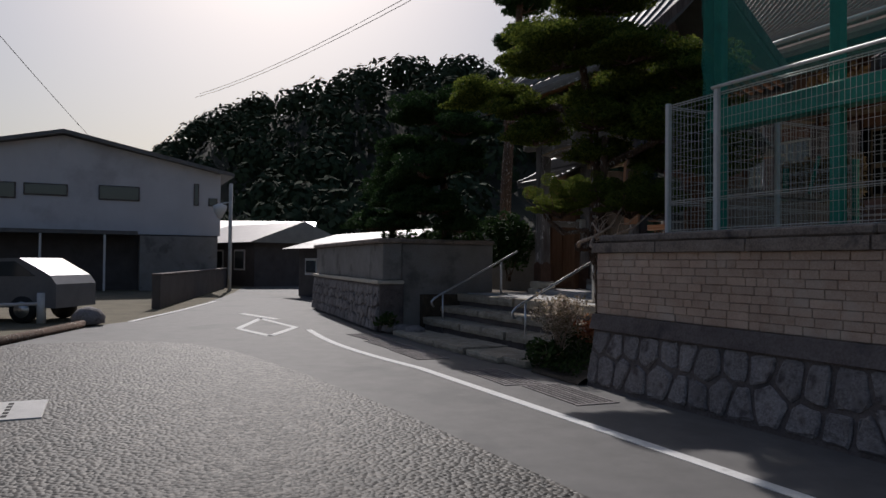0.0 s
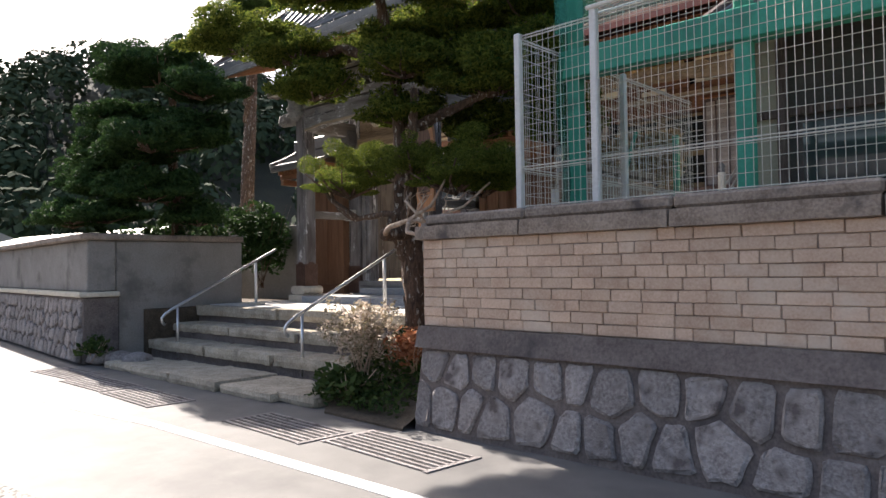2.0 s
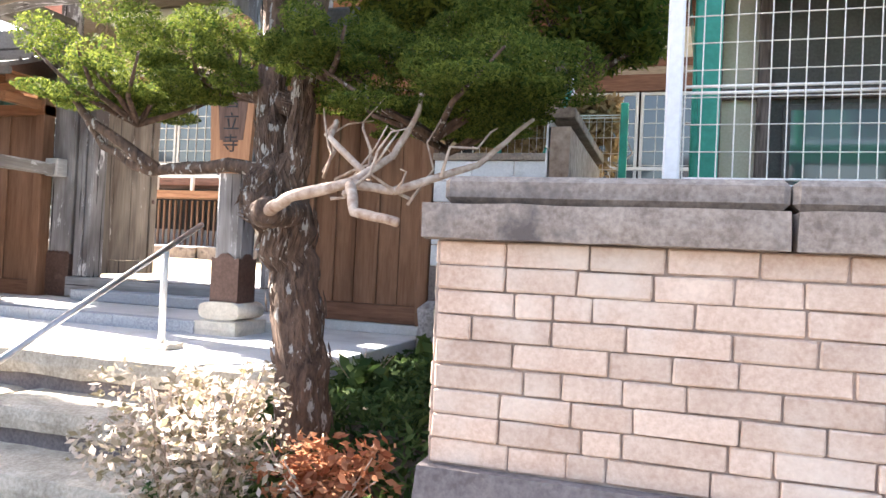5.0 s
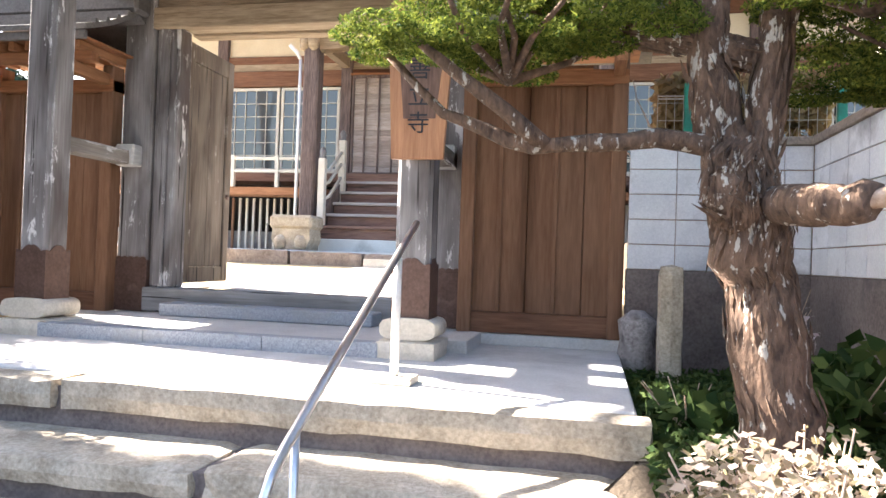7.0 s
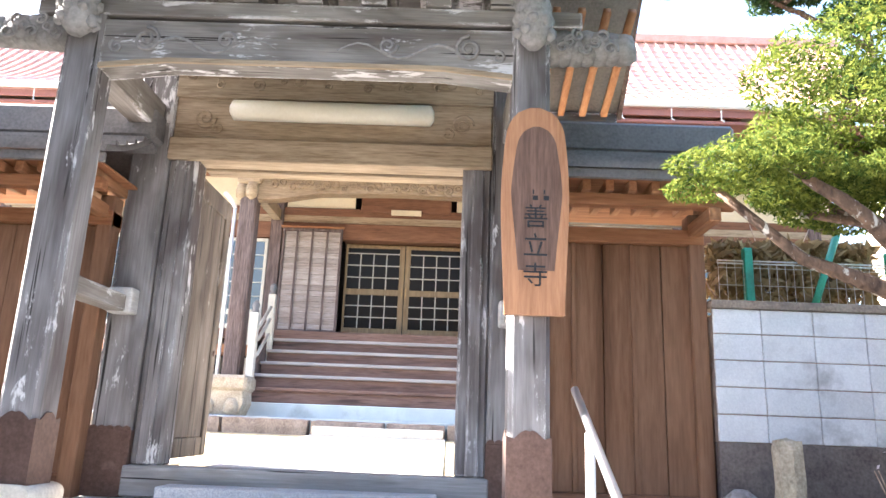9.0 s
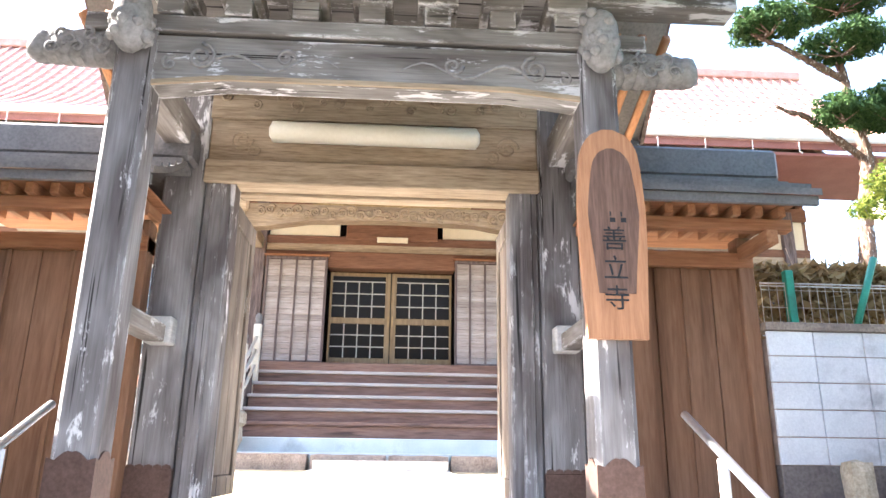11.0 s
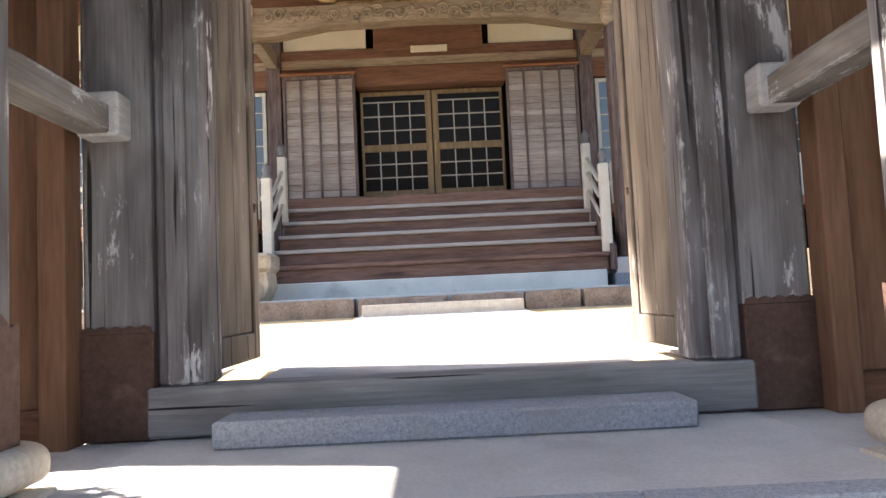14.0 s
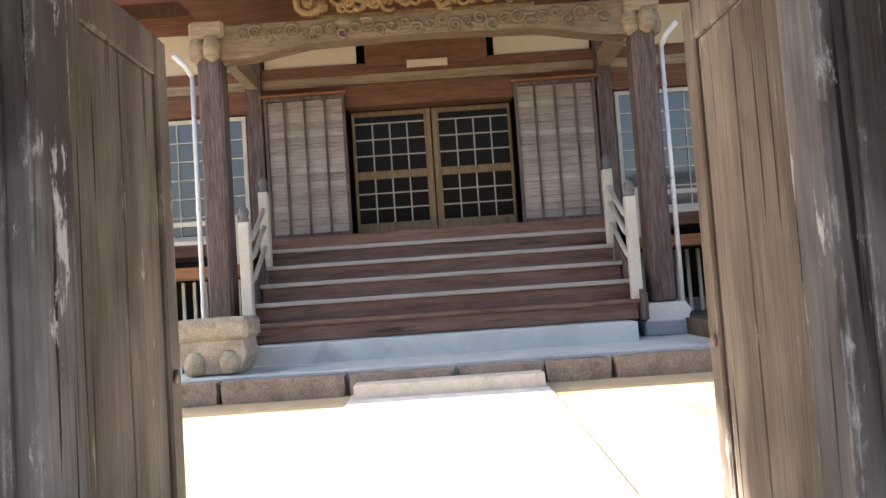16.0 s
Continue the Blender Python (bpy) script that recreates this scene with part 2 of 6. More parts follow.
base_band = material("dark_cement_band", (0.10, 0.08, 0.075), (0.22, 0.185, 0.17), 4, 0.92, 0.4, blotch=(0.075, 0.065, 0.065), blotch_scale=2)
rubble = material("grey_rubble_stone", (0.17, 0.148, 0.142), (0.40, 0.365, 0.35), 5, 0.9, 1.0, fine=40, spread=0.22, bump_size=0.02, blotch=(0.12, 0.10, 0.097), blotch_scale=5, blotch_at=0.53)
block_wall = material("white_block", (0.56, 0.57, 0.60), (0.74, 0.75, 0.77), 3, 0.9, 0.2, fine=70, spread=0.07, blotch=(0.34, 0.34, 0.36), blotch_scale=2.2, blotch_at=0.55, blotch_soft=0.16)
wall_plaster = material("greyish_mortar_wall", (0.22, 0.20, 0.185), (0.33, 0.305, 0.28), 2, 0.95, 0.3, blotch=(0.16, 0.145, 0.135), blotch_scale=1.3)
steel = material("brushed_steel", (0.62, 0.62, 0.63), (0.74, 0.74, 0.74), 8, 0.36, 0.05, metal=1.0)
white_post = material("off_white_paint", (0.64, 0.61, 0.58), (0.78, 0.76, 0.73), 6, 0.5, 0.1)
wire_mat = material("cream_wire", (0.62, 0.57, 0.50), (0.76, 0.72, 0.65), 6, 0.45, 0.0, blotch=(0.40, 0.22, 0.13), blotch_scale=6, blotch_at=0.68)
green_paint = material("green_steel_paint", (0.03, 0.26, 0.17), (0.05, 0.36, 0.25), 3, 0.45, 0.05, blotch=(0.04, 0.20, 0.14), blotch_scale=2)
roof_grey = material("grey_roof_metal", (0.10, 0.095, 0.092), (0.19, 0.18, 0.175), 3, 0.5, 0.15, metal=0.05)
red_tile = material("red_brown_tile", (0.40, 0.20, 0.15), (0.56, 0.34, 0.27), 5, 0.35, 0.2, blotch=(0.42, 0.25, 0.19), blotch_scale=2, spread=0.1)
red_paint = material("dull_red_board", (0.21, 0.085, 0.07), (0.30, 0.13, 0.11), 2, 0.7, 0.1)
white_pipe = material("white_plastic", (0.72, 0.72, 0.72), (0.80, 0.80, 0.80), 4, 0.35, 0.0)
bark = material("shaggy_bark", (0.04, 0.025, 0.018), (0.19, 0.12, 0.08), 4, 0.95, 1.0, (3, 3, 1.1), 14, blotch=(0.40, 0.37, 0.32), blotch_scale=9.0, blotch_at=0.59, blotch_soft=0.03, bump_size=0.03)
pale_bark = material("bare_pale_branch", (0.26, 0.15, 0.095), (0.62, 0.50, 0.39), 6, 0.85, 0.6, fine=30, bump_size=0.015)
board_mat = material("sign_board_wood", (0.30, 0.135, 0.065), (0.48, 0.25, 0.13), 1.6, 0.6, 0.2, V, 7, spec=0.3)
board_core = material("sign_board_heart", (0.085, 0.046, 0.033), (0.20, 0.12, 0.085), 1.6, 0.6, 0.2, V, 7, spec=0.3)
ink = material("black_ink", (0.012, 0.012, 0.013), (0.025, 0.025, 0.026), 8, 0.5, 0.0)
white_house = material("white_house_wall", (0.56, 0.54, 0.55), (0.66, 0.64, 0.65), 0.7, 0.9, 0.1, blotch=(0.48, 0.46, 0.47), blotch_scale=0.3)
dark_panel = material("dark_house_base", (0.07, 0.06, 0.058), (0.13, 0.115, 0.11), 1.5, 0.8, 0.2)
beige_wall = material("beige_house_wall", (0.40, 0.36, 0.27), (0.52, 0.47, 0.37), 1, 0.9, 0.15)
# near-black colour that stands in for the shade inside openings
opening_shade = material("painted_opening_shade", (0.012, 0.011, 0.011), (0.03, 0.027, 0.025), 2, 0.9, 0.0)
tube_cover = material("milky_lamp_cover", (0.66, 0.60, 0.46), (0.72, 0.67, 0.53), 3, 0.35, 0.0)
car_paint = material("silver_car_paint", (0.16, 0.16, 0.17), (0.21, 0.21, 0.22), 3, 0.5, 0.0, metal=0.3)
rubber = material("black_rubber", (0.02, 0.02, 0.02), (0.04, 0.04, 0.04), 8, 0.8, 0.2)


def leaf_material(name, c1, c2, trans=0.35, rough=0.75):
    m = bpy.data.materials.new(name)
    m.use_nodes = True
    nt = m.node_tree
    b = nt.nodes["Principled BSDF"]
    b.inputs["Roughness"].default_value = rough
    b.inputs["Specular IOR Level"].default_value = 0.12
    geo = nt.nodes.new("ShaderNodeNewGeometry")
    ramp = nt.nodes.new("ShaderNodeValToRGB")
    ramp.color_ramp.elements[0].color, ramp.color_ramp.elements[1].color = (*c1, 1), (*c2, 1)
    nt.links.new(geo.outputs["Random Per Island"], ramp.inputs[0])
    nt.links.new(ramp.outputs[0], b.inputs["Base Color"])
    tr = nt.nodes.new("ShaderNodeBsdfTranslucent")
    nt.links.new(ramp.outputs[0], tr.inputs[0])
    mix = nt.nodes.new("ShaderNodeMixShader")
    mix.inputs[0].default_value = trans
    nt.links.new(b.outputs[0], mix.inputs[1])
    nt.links.new(tr.outputs[0], mix.inputs[2])
    nt.links.new(mix.outputs[0], nt.nodes["Material Output"].inputs[0])
    return m


juniper_leaf = leaf_material("juniper_green", (0.025, 0.06, 0.012), (0.21, 0.235, 0.04), 0.48)
pine_leaf = leaf_material("pine_green", (0.018, 0.045, 0.015), (0.055, 0.10, 0.03), 0.2)
hill_leaf = leaf_material("hill_wood_green", (0.028, 0.045, 0.026), (0.055, 0.072, 0.04), 0.0, 1.0)
nandina_leaf = leaf_material("pale_pinkish_leaf", (0.20, 0.17, 0.09), (0.74, 0.62, 0.52), 0.4)
nandina_red = leaf_material("reddish_leaf", (0.30, 0.10, 0.05), (0.50, 0.26, 0.14), 0.4)
ground_leaf = leaf_material("broad_green_leaf", (0.022, 0.05, 0.014), (0.085, 0.12, 0.035), 0.25)
dry_vine = leaf_material("dry_vine", (0.22, 0.14, 0.06), (0.46, 0.34, 0.18), 0.3)
flower_mat = leaf_material("pale_flower", (0.55, 0.45, 0.45), (0.72, 0.62, 0.62), 0.3)

glass = bpy.data.materials.new("window_glass")
glass.use_nodes = True
_b = glass.node_tree.nodes["Principled BSDF"]
_b.inputs["Base Color"].default_value = (0.05, 0.06, 0.065, 1)
_b.inputs["Roughness"].default_value = 0.06
_b.inputs["Specular IOR Level"].default_value = 0.9

# opaque door panes; the unlit hall inside is put into their colour
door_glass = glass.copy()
door_glass.name = "interior_shade_door_glass"
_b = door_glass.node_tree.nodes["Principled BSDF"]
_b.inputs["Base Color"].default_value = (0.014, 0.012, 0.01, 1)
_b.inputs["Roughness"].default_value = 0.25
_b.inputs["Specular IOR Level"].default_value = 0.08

net = bpy.data.materials.new("green_netting")
net.use_nodes = True
_nt = net.node_tree
_b = _nt.nodes["Principled BSDF"]
_b.inputs["Base Color"].default_value = (0.015, 0.22, 0.16, 1)
_b.inputs["Roughness"].default_value = 0.7
_t = _nt.nodes.new("ShaderNodeBsdfTransparent")
_m = _nt.nodes.new("ShaderNodeMixShader")
_m.inputs[0].default_value = 0.62
_nt.links.new(_t.outputs[0], _m.inputs[1])
_nt.links.new(_b.outputs[0], _m.inputs[2])
_nt.links.new(_m.outputs[0], _nt.nodes["Material Output"].inputs[0])


# ---- mesh building ----
class Shape:
    """Vertices and faces in world coordinates, collected for one mesh."""

    def __init__(self):
        self.v, self.f, self.smooth = [], [], []

    def add(self, verts, faces, smooth=False, m=None):
        n = len(self.v)
        if m is not None:
            verts = [m @ Vector(p) for p in verts]
        self.v += [tuple(p) for p in verts]
        self.f += [tuple(i + n for i in f) for f in faces]
        self.smooth += [smooth] * len(faces)
        return self

    def box(self, x0, x1, y0, y1, z0, z1, c=0.006, m=None):
        """A box with chamfered edges."""
        c = min(c, 0.45 * min(x1 - x0, y1 - y0, z1 - z0))
        if c <= 0:
            vs = [(x, y, z) for x in (x0, x1) for y in (y0, y1) for z in (z0, z1)]
            return self.add(vs, [(0, 1, 3, 2), (4, 6, 7, 5), (0, 4, 5, 1), (2, 3, 7, 6), (0, 2, 6, 4), (1, 5, 7, 3)], m=m)
        lo, hi = (x0, y0, z0), (x1, y1, z1)
        vs, ids = [], {}
        for cx in (0, 1):
            for cy in (0, 1):
                for cz in (0, 1):
                    k = (cx, cy, cz)
                    for a in range(3):
                        p = [hi[i] if k[i] else lo[i] for i in range(3)]
                        for i in range(3):
                            if i != a:
                                p[i] += -c if k[i] else c
                        ids[k, a] = len(vs)
                        vs.append(p)
        fs = []

        def quad(q, n):
            q4 = [Vector(vs[i]) for i in q]
            nn = (q4[1] - q4[0]).cross(q4[2] - q4[0])
            fs.append(tuple(q) if nn.dot(Vector(n)) > 0 else tuple(reversed(q)))

        for a in range(3):
            b, d = (a + 1) % 3, (a + 2) % 3
            for s in (0, 1):
                ring = []
                for sb, sd in ((0, 0), (1, 0), (1, 1), (0, 1)):
                    k = [0, 0, 0]
                    k[a], k[b], k[d] = s, sb, sd
                    ring.append(ids[tuple(k), a])
                n = [0, 0, 0]
                n[a] = 1 if s else -1
                quad(ring, n)
            for sb in (0, 1):
                for sd in (0, 1):
                    ks = []
                    for s in (0, 1):
                        k = [0, 0, 0]
                        k[a], k[b], k[d] = s, sb, sd
                        ks.append(tuple(k))
                    n = [0, 0, 0]
                    n[b], n[d] = (1 if sb else -1), (1 if sd else -1)
                    quad([ids[ks[0], b], ids[ks[1], b], ids[ks[1], d], ids[ks[0], d]], n)
        for cx in (0, 1):
            for cy in (0, 1):
                for cz in (0, 1):
                    k = (cx, cy, cz)
                    quad([ids[k, 0], ids[k, 1], ids[k, 2]], [1 if q else -1 for q in k])
        return self.add(vs, fs, m=m)

    def tube(self, pts, r, n=8, r1=None, cap=True):
        """A round bar along points; r may be one radius or run to r1."""
        pts = [Vector(p) for p in pts]
        k = len(pts)
        rs = r if isinstance(r, (list, tuple)) else [r + ((r1 if r1 is not None else r) - r) * i / max(1, k - 1) for i in range(k)]
        vs, fs, side = [], [], None
        for i, p in enumerate(pts):
            d = (pts[min(i + 1, k - 1)] - pts[max(i - 1, 0)]).normalized()
            side = (side - d * side.dot(d)) if side is not None else d.orthogonal()
            side = side.normalized() if side.length > 1e-5 else d.orthogonal().normalized()
            up = d.cross(side)
            for j in range(n):
                a = 2 * math.pi * j / n
                vs.append(p + (side * math.cos(a) + up * math.sin(a)) * rs[i])
        for i in range(k - 1):
            for j in range(n):
                fs.append((i * n + j, i * n + (j + 1) % n, (i + 1) * n + (j + 1) % n, (i + 1) * n + j))
        if cap:
            fs += [tuple(reversed(range(n))), tuple((k - 1) * n + j for j in range(n))]
        return self.add(vs, fs, True)

    def prism(self, outline, lo, hi, axis="z", top=None):
        """An outline of 2D points pushed along an axis; top: inset scale of the far end."""
        n = len(outline)
        put = {"z": lambda a, b, h: (a, b, h), "y": lambda a, b, h: (a, h, b), "x": lambda a, b, h: (h, a, b)}[axis]
        area = sum(outline[i][0] * outline[(i + 1) % n][1] - outline[(i + 1) % n][0] * outline[i][1] for i in range(n))
        if (area < 0) != (axis == "y"):
            outline = outline[::-1]
        ca, cb = sum(p[0] for p in outline) / n, sum(p[1] for p in outline) / n
        t = 1.0 if top is None else top
        vs = [put(a, b, lo) for a, b in outline] + [put(ca + (a - ca) * t, cb + (b - cb) * t, hi) for a, b in outline]
        fs = [tuple(reversed(range(n))), tuple(range(n, 2 * n))] + [(i, (i + 1) % n, n + (i + 1) % n, n + i) for i in range(n)]
        return self.add(vs, fs)

    def lathe(self, x, y, profile, n=16):
        """Rings of (radius, z) round an upright axis."""
        vs = [(x + r * math.cos(2 * math.pi * j / n), y + r * math.sin(2 * math.pi * j / n), z) for r, z in profile for j in range(n)]
        fs = [(i * n + j, i * n + (j + 1) % n, (i + 1) * n + (j + 1) % n, (i + 1) * n + j) for i in range(len(profile) - 1) for j in range(n)]
        fs += [tuple(reversed(range(n))), tuple((len(profile) - 1) * n + j for j in range(n))]
        return self.add(vs, fs, True)

    def mesh(self, name, off=(0, 0, 0)):
        me = bpy.data.meshes.new(name)
        o = np.array(off)
        me.from_pydata((np.array(self.v) - o).tolist(), [], self.f)
        me.polygons.foreach_set("use_smooth", self.smooth)
        me.update()
        return me


def part(name, shape, mat, parent=None, label=""):
    """One mesh object from a shape, under a thing or part where one is given."""
    root = parent
    while root and root.parent:
        root = root.parent
    off = root.location if root else (0, 0, 0)
    ob = new(name, shape.mesh(name, off))
    ob.data.materials.append(mat)
    if parent:
        ob.parent = parent
    return tagged(ob, label)


def thing(name, at, label, category, group="", kind=""):
    ob = new(name)
    ob.matrix_world = pose(*at)
    ob.empty_display_size = 0.2
    return tagged(ob, label, category, group, kind)


def solid(name, shape, mat, label, category="", kind="structure", group=""):
    return tagged(part(name, shape, mat), label, category, group, kind)


def boxes(*rows, c=0.006):
    s = Shape()
    for r in rows:
        s.box(*r, c=c)
    return s


def leaf_cloud(count, place, size, seed, flat=0.5, wide=0.38):
    """Many small leaf blades; place(rng) gives a centre."""
    rng = np.random.default_rng(seed)
    c = place(rng, count)
    n = len(c)
    a = rng.normal(size=(n, 3))
    a[:, 2] = a[:, 2] * flat + 0.25
    a /= np.linalg.norm(a, axis=1)[:, None]
    b = np.cross(a, rng.normal(size=(n, 3)))
    b /= np.linalg.norm(b, axis=1)[:, None]
    s = (size * rng.uniform(0.6, 1.4, n))[:, None]
    vs = np.stack([c - a * s, c + b * s * wide, c + a * s, c - b * s * wide], 1).reshape(-1, 3)
    sh = Shape()
    sh.v = vs.tolist()
    sh.f = [(4 * i, 4 * i + 1, 4 * i + 2, 4 * i + 3) for i in range(n)]
    sh.smooth = [False] * n
    return sh


def pad(cx, cy, cz, rx, ry, rz, hollow=0.55, lumps=26, under=0.3, lump=0.26):
    """Places inside a clipped cushion of foliage made of small lumps, flatter below."""
    def place(rng, n):
        d = rng.normal(size=(lumps, 3))
        d /= np.linalg.norm(d, axis=1)[:, None]
        k = rng.uniform(hollow, 1.0, (lumps, 1))
        cen = d * k
        w = rng.integers(0, lumps, n)
        q = rng.normal(size=(n, 3))
        q /= np.linalg.norm(q, axis=1)[:, None]
        p = cen[w] * 0.82 + q * rng.uniform(0.5, 1, (n, 1)) ** 0.6 * lump
        p[:, 2] = np.where(p[:, 2] < 0, p[:, 2] * under, p[:, 2])
        return p * (rx, ry, rz) + (cx, cy, cz)
    return place


def rough_stone(x0, x1, y0, y1, z0, z1, seed, amp=0.012, step=0.09, rim=0.03):
    """A hewn block: rounded rims, hollows and chips on every side, stopping at its bounds."""
    nx_, ny_, nz_ = (max(2, min(18, round(d / step))) for d in (x1 - x0, y1 - y0, z1 - z0))
    s, ids = Shape(), {}
    c = Vector(((x0 + x1) / 2, (y0 + y1) / 2, (z0 + z1) / 2))
    rim = min(rim, 0.3 * min(x1 - x0, y1 - y0, z1 - z0))

    def vert(i, j, k):
        if (i, j, k) not in ids:
            p = Vector((x0 + (x1 - x0) * i / nx_, y0 + (y1 - y0) * j / ny_, z0 + (z1 - z0) * k / nz_))
            edge_ = (i in (0, nx_)) + (j in (0, ny_)) + (k in (0, nz_))
            q = p * 5.5 + Vector((seed * 3.7, seed * 1.3, 0))
            cut = amp * (0.5 + 0.5 * noise.noise(q)) + 0.5 * amp * abs(noise.noise(q * 3.1))
            if edge_ > 1:
                cut += rim * 0.45 * (1 + noise.noise(q * 1.7))
            for a, (n_, lo, hi) in enumerate(((i, 0, nx_), (j, 0, ny_), (k, 0, nz_))):
                if n_ == lo:
                    p[a] += cut
                elif n_ == hi:
                    p[a] -= cut
            ids[i, j, k] = len(s.v)
            s.v.append(tuple(p))
        return ids[i, j, k]

    def face(q, out):
        P = [Vector(s.v[a]) for a in q]
        if (P[1] - P[0]).cross(P[2] - P[0]).dot(out) < 0:
            q = q[::-1]
        s.f.append(tuple(q))
        s.smooth.append(False)

    for a, n_ in enumerate((nx_, ny_, nz_)):
        b, d = (a + 1) % 3, (a + 2) % 3
        for side in (0, n_):
            for u in range((nx_, ny_, nz_)[b]):
                for w in range((nx_, ny_, nz_)[d]):
                    q = []
                    for du, dw in ((0, 0), (1, 0), (1, 1), (0, 1)):
                        k = [0, 0, 0]
                        k[a], k[b], k[d] = side, u + du, w + dw
                        q.append(vert(*k))
                    out = Vector((0, 0, 0))
                    out[a] = 1 if side else -1
                    face(q, out)
    return s


# ---- ground, road, terraces ----
gs = Shape()
gs.add([(-3000, -3000, -0.004), (3000, -3000, -0.004), (3000, 3000, -0.004), (-3000, 3000, -0.004)], [(0, 1, 2, 3)])
solid("ground", gs, dry_ground, "dry earthy ground around the lane", "ground")
rd = Shape()
road_outline = [(40, -3.0), (4.4, -3.0), (-2.4, -3.0), (-10.5, -2.3), (-22, 1.0), (-60, 9), (-60, 5.5), (-22, -3.2), (-12, -6.0),
                (-7.6, -7.6), (-5.9, -8.9), (-2.5, -10.2), (6, -13.5), (40, -15)]
rd.prism(road_outline, -0.3, 0.0)
solid("road", rd, asphalt, "smooth worn grey asphalt lane", "road")
cp = Shape()
cp.prism([(40, -6.2), (12, -6.0), (8.0, -5.75), (5.0, -5.9), (2.0, -6.2), (-0.3, -6.6), (-1.8, -7.2), (-2.6, -8.2), (-2.6, -10.0), (6, -13.3), (40, -14.8)], -0.1, 0.006)
solid("road_patch", cp, coarse_asphalt, "coarse open-grained dark asphalt patch", "road")


def strip(pts, w, z0, z1):
    s = Shape()
    for (ax, ay), (bx, by) in zip(pts[:-1], pts[1:]):
        d = Vector((bx - ax, by - ay)).normalized()
        n = Vector((-d.y, d.x)) * w / 2
        s.prism([(ax - n.x, ay - n.y), (bx - n.x, by - n.y), (bx + n.x, by + n.y), (ax + n.x, ay + n.y)], z0, z1)
    return s


edge = [(-3.6 + i * 0.5, -4.55 - 0.22 * math.sin(max(0, min(1, (i * 0.5) / 6)) * math.pi) + 0.012 * max(0, i - 10) * 0.5) for i in range(36)]
solid("road_line", strip(edge, 0.13, 0.0, 0.005), road_paint, "white painted edge line on the asphalt", "road marking")
solid("diamond_mark", strip([(-4.24, -4.69), (-2.58, -5.6), (-4.33, -5.93), (-6.9, -4.95), (-4.24, -4.69)], 0.15, 0.0, 0.0055), road_paint,
      "white painted diamond outline on the asphalt", "road marking")
solid("short_mark", strip([(-6.6, -4.6), (-8.8, -5.1)], 0.2, 0.0, 0.005), road_paint, "short white painted bar on the road", "road marking")
solid("far_line", strip([(-7, -8.0), (-10.5, -6.6), (-15, -5.0)], 0.14, 0.0, 0.005), road_paint, "worn white line along the far edge", "road marking")


def grate(x, y, rz, n):
    g = thing("drain_grate", (x, y, 0.0), "rusty steel drain grating set in the road edge", "grate", "drain grates")
    rows = [(-0.62, 0.62, -0.24 + i * 0.48 / (n - 1) - 0.014, -0.24 + i * 0.48 / (n - 1) + 0.014, 0.001, 0.013) for i in range(n)]
    rows += [(-0.65, -0.6, -0.27, 0.27, 0.0, 0.011), (0.6, 0.65, -0.27, 0.27, 0.0, 0.011)]
    for k, r in enumerate(rows):
        o = new("bar" if k < n else "end_bar", Shape().box(*r, 0.003).mesh("bar"))
        o.data.materials.append(rubble)
        o.parent = g
    # flat black plate under the bars, painted for the dark of the drain
    pit = Shape().box(-0.6, 0.6, -0.26, 0.26, -0.002, 0.004, 0)
    o2 = new("pit", pit.mesh("pit"))
    o2.data.materials.append(opening_shade)
    o2.parent = g
    g.matrix_world = pose(x, y, 0.0, 0, 0, rz)
    return g


for gx, gy, gr in ((4.85, -3.75, -4), (3.5, -3.85, -3), (1.0, -3.95, -2), (-0.4, -3.9, 0), (-1.75, -3.8, 2)):
    grate(gx, gy, gr, 8)
mh = thing("manhole_cover", (3.6, -9.5, 0.0), "pale concrete drain cover with a slotted face", "drain cover")
part("slab", boxes((3.1, 4.05, -9.75, -9.1, -0.02, 0.02)), concrete, mh)
# black strips on the slab paint the shade in its openings
for i in range(5):
    part("slot", boxes((3.2 + i * 0.16, 3.3 + i * 0.16, -9.45, -9.4, 0.019, 0.0225), c=0.001), opening_shade, mh)
kl = Shape()
kl.tube([(6, -13.2, 0.06), (1.0, -11.5, 0.06), (-2.5, -10.25, 0.06), (-5.7, -9.0, 0.07)], 0.09, 8)
solid("kerb_log", kl, bark, "dark log edging beside the lane", "edging")
rk = Shape().lathe(-6.2, -8.9, [(0.1, 0.0), (0.34, 0.05), (0.36, 0.2), (0.24, 0.36), (0.06, 0.42)], 9)
solid("boulder", rk, rubble, "dark rounded roadside boulder", "rock", kind="")

# terraces: steps of long stones, the platform, the gate podium
SX0, SX1 = -2.35, 3.1
solid("platform", boxes((SX0, 3.02, -1.33, 1.3, 0.0, 0.83), c=0.01), concrete, "pale concrete platform in front of the gate", "platform")
solid("garden_bank", Shape().prism([(3.02, -1.6), (3.3, -1.95), (4.42, -1.95), (4.42, 1.1), (3.02, 1.1)], 0.0, 0.66), soil, "dark soil bed beside the steps", "soil")
gb2 = Shape().add([(2.3, -2.35, 0.12), (3.3, -3.25, 0.02), (4.44, -3.3, 0.02), (4.44, -1.94, 0.665), (3.0, -1.6, 0.66), (2.6, -2.0, 0.4), (2.3, -2.35, -0.1), (3.3, -3.25, -0.1), (4.44, -3.3, -0.1)],
                  [(0, 1, 2, 3), (0, 3, 4, 5), (0, 6, 7, 1), (1, 7, 8, 2)])
solid("garden_slope", gb2, soil, "soil slope falling to the lane", "soil")
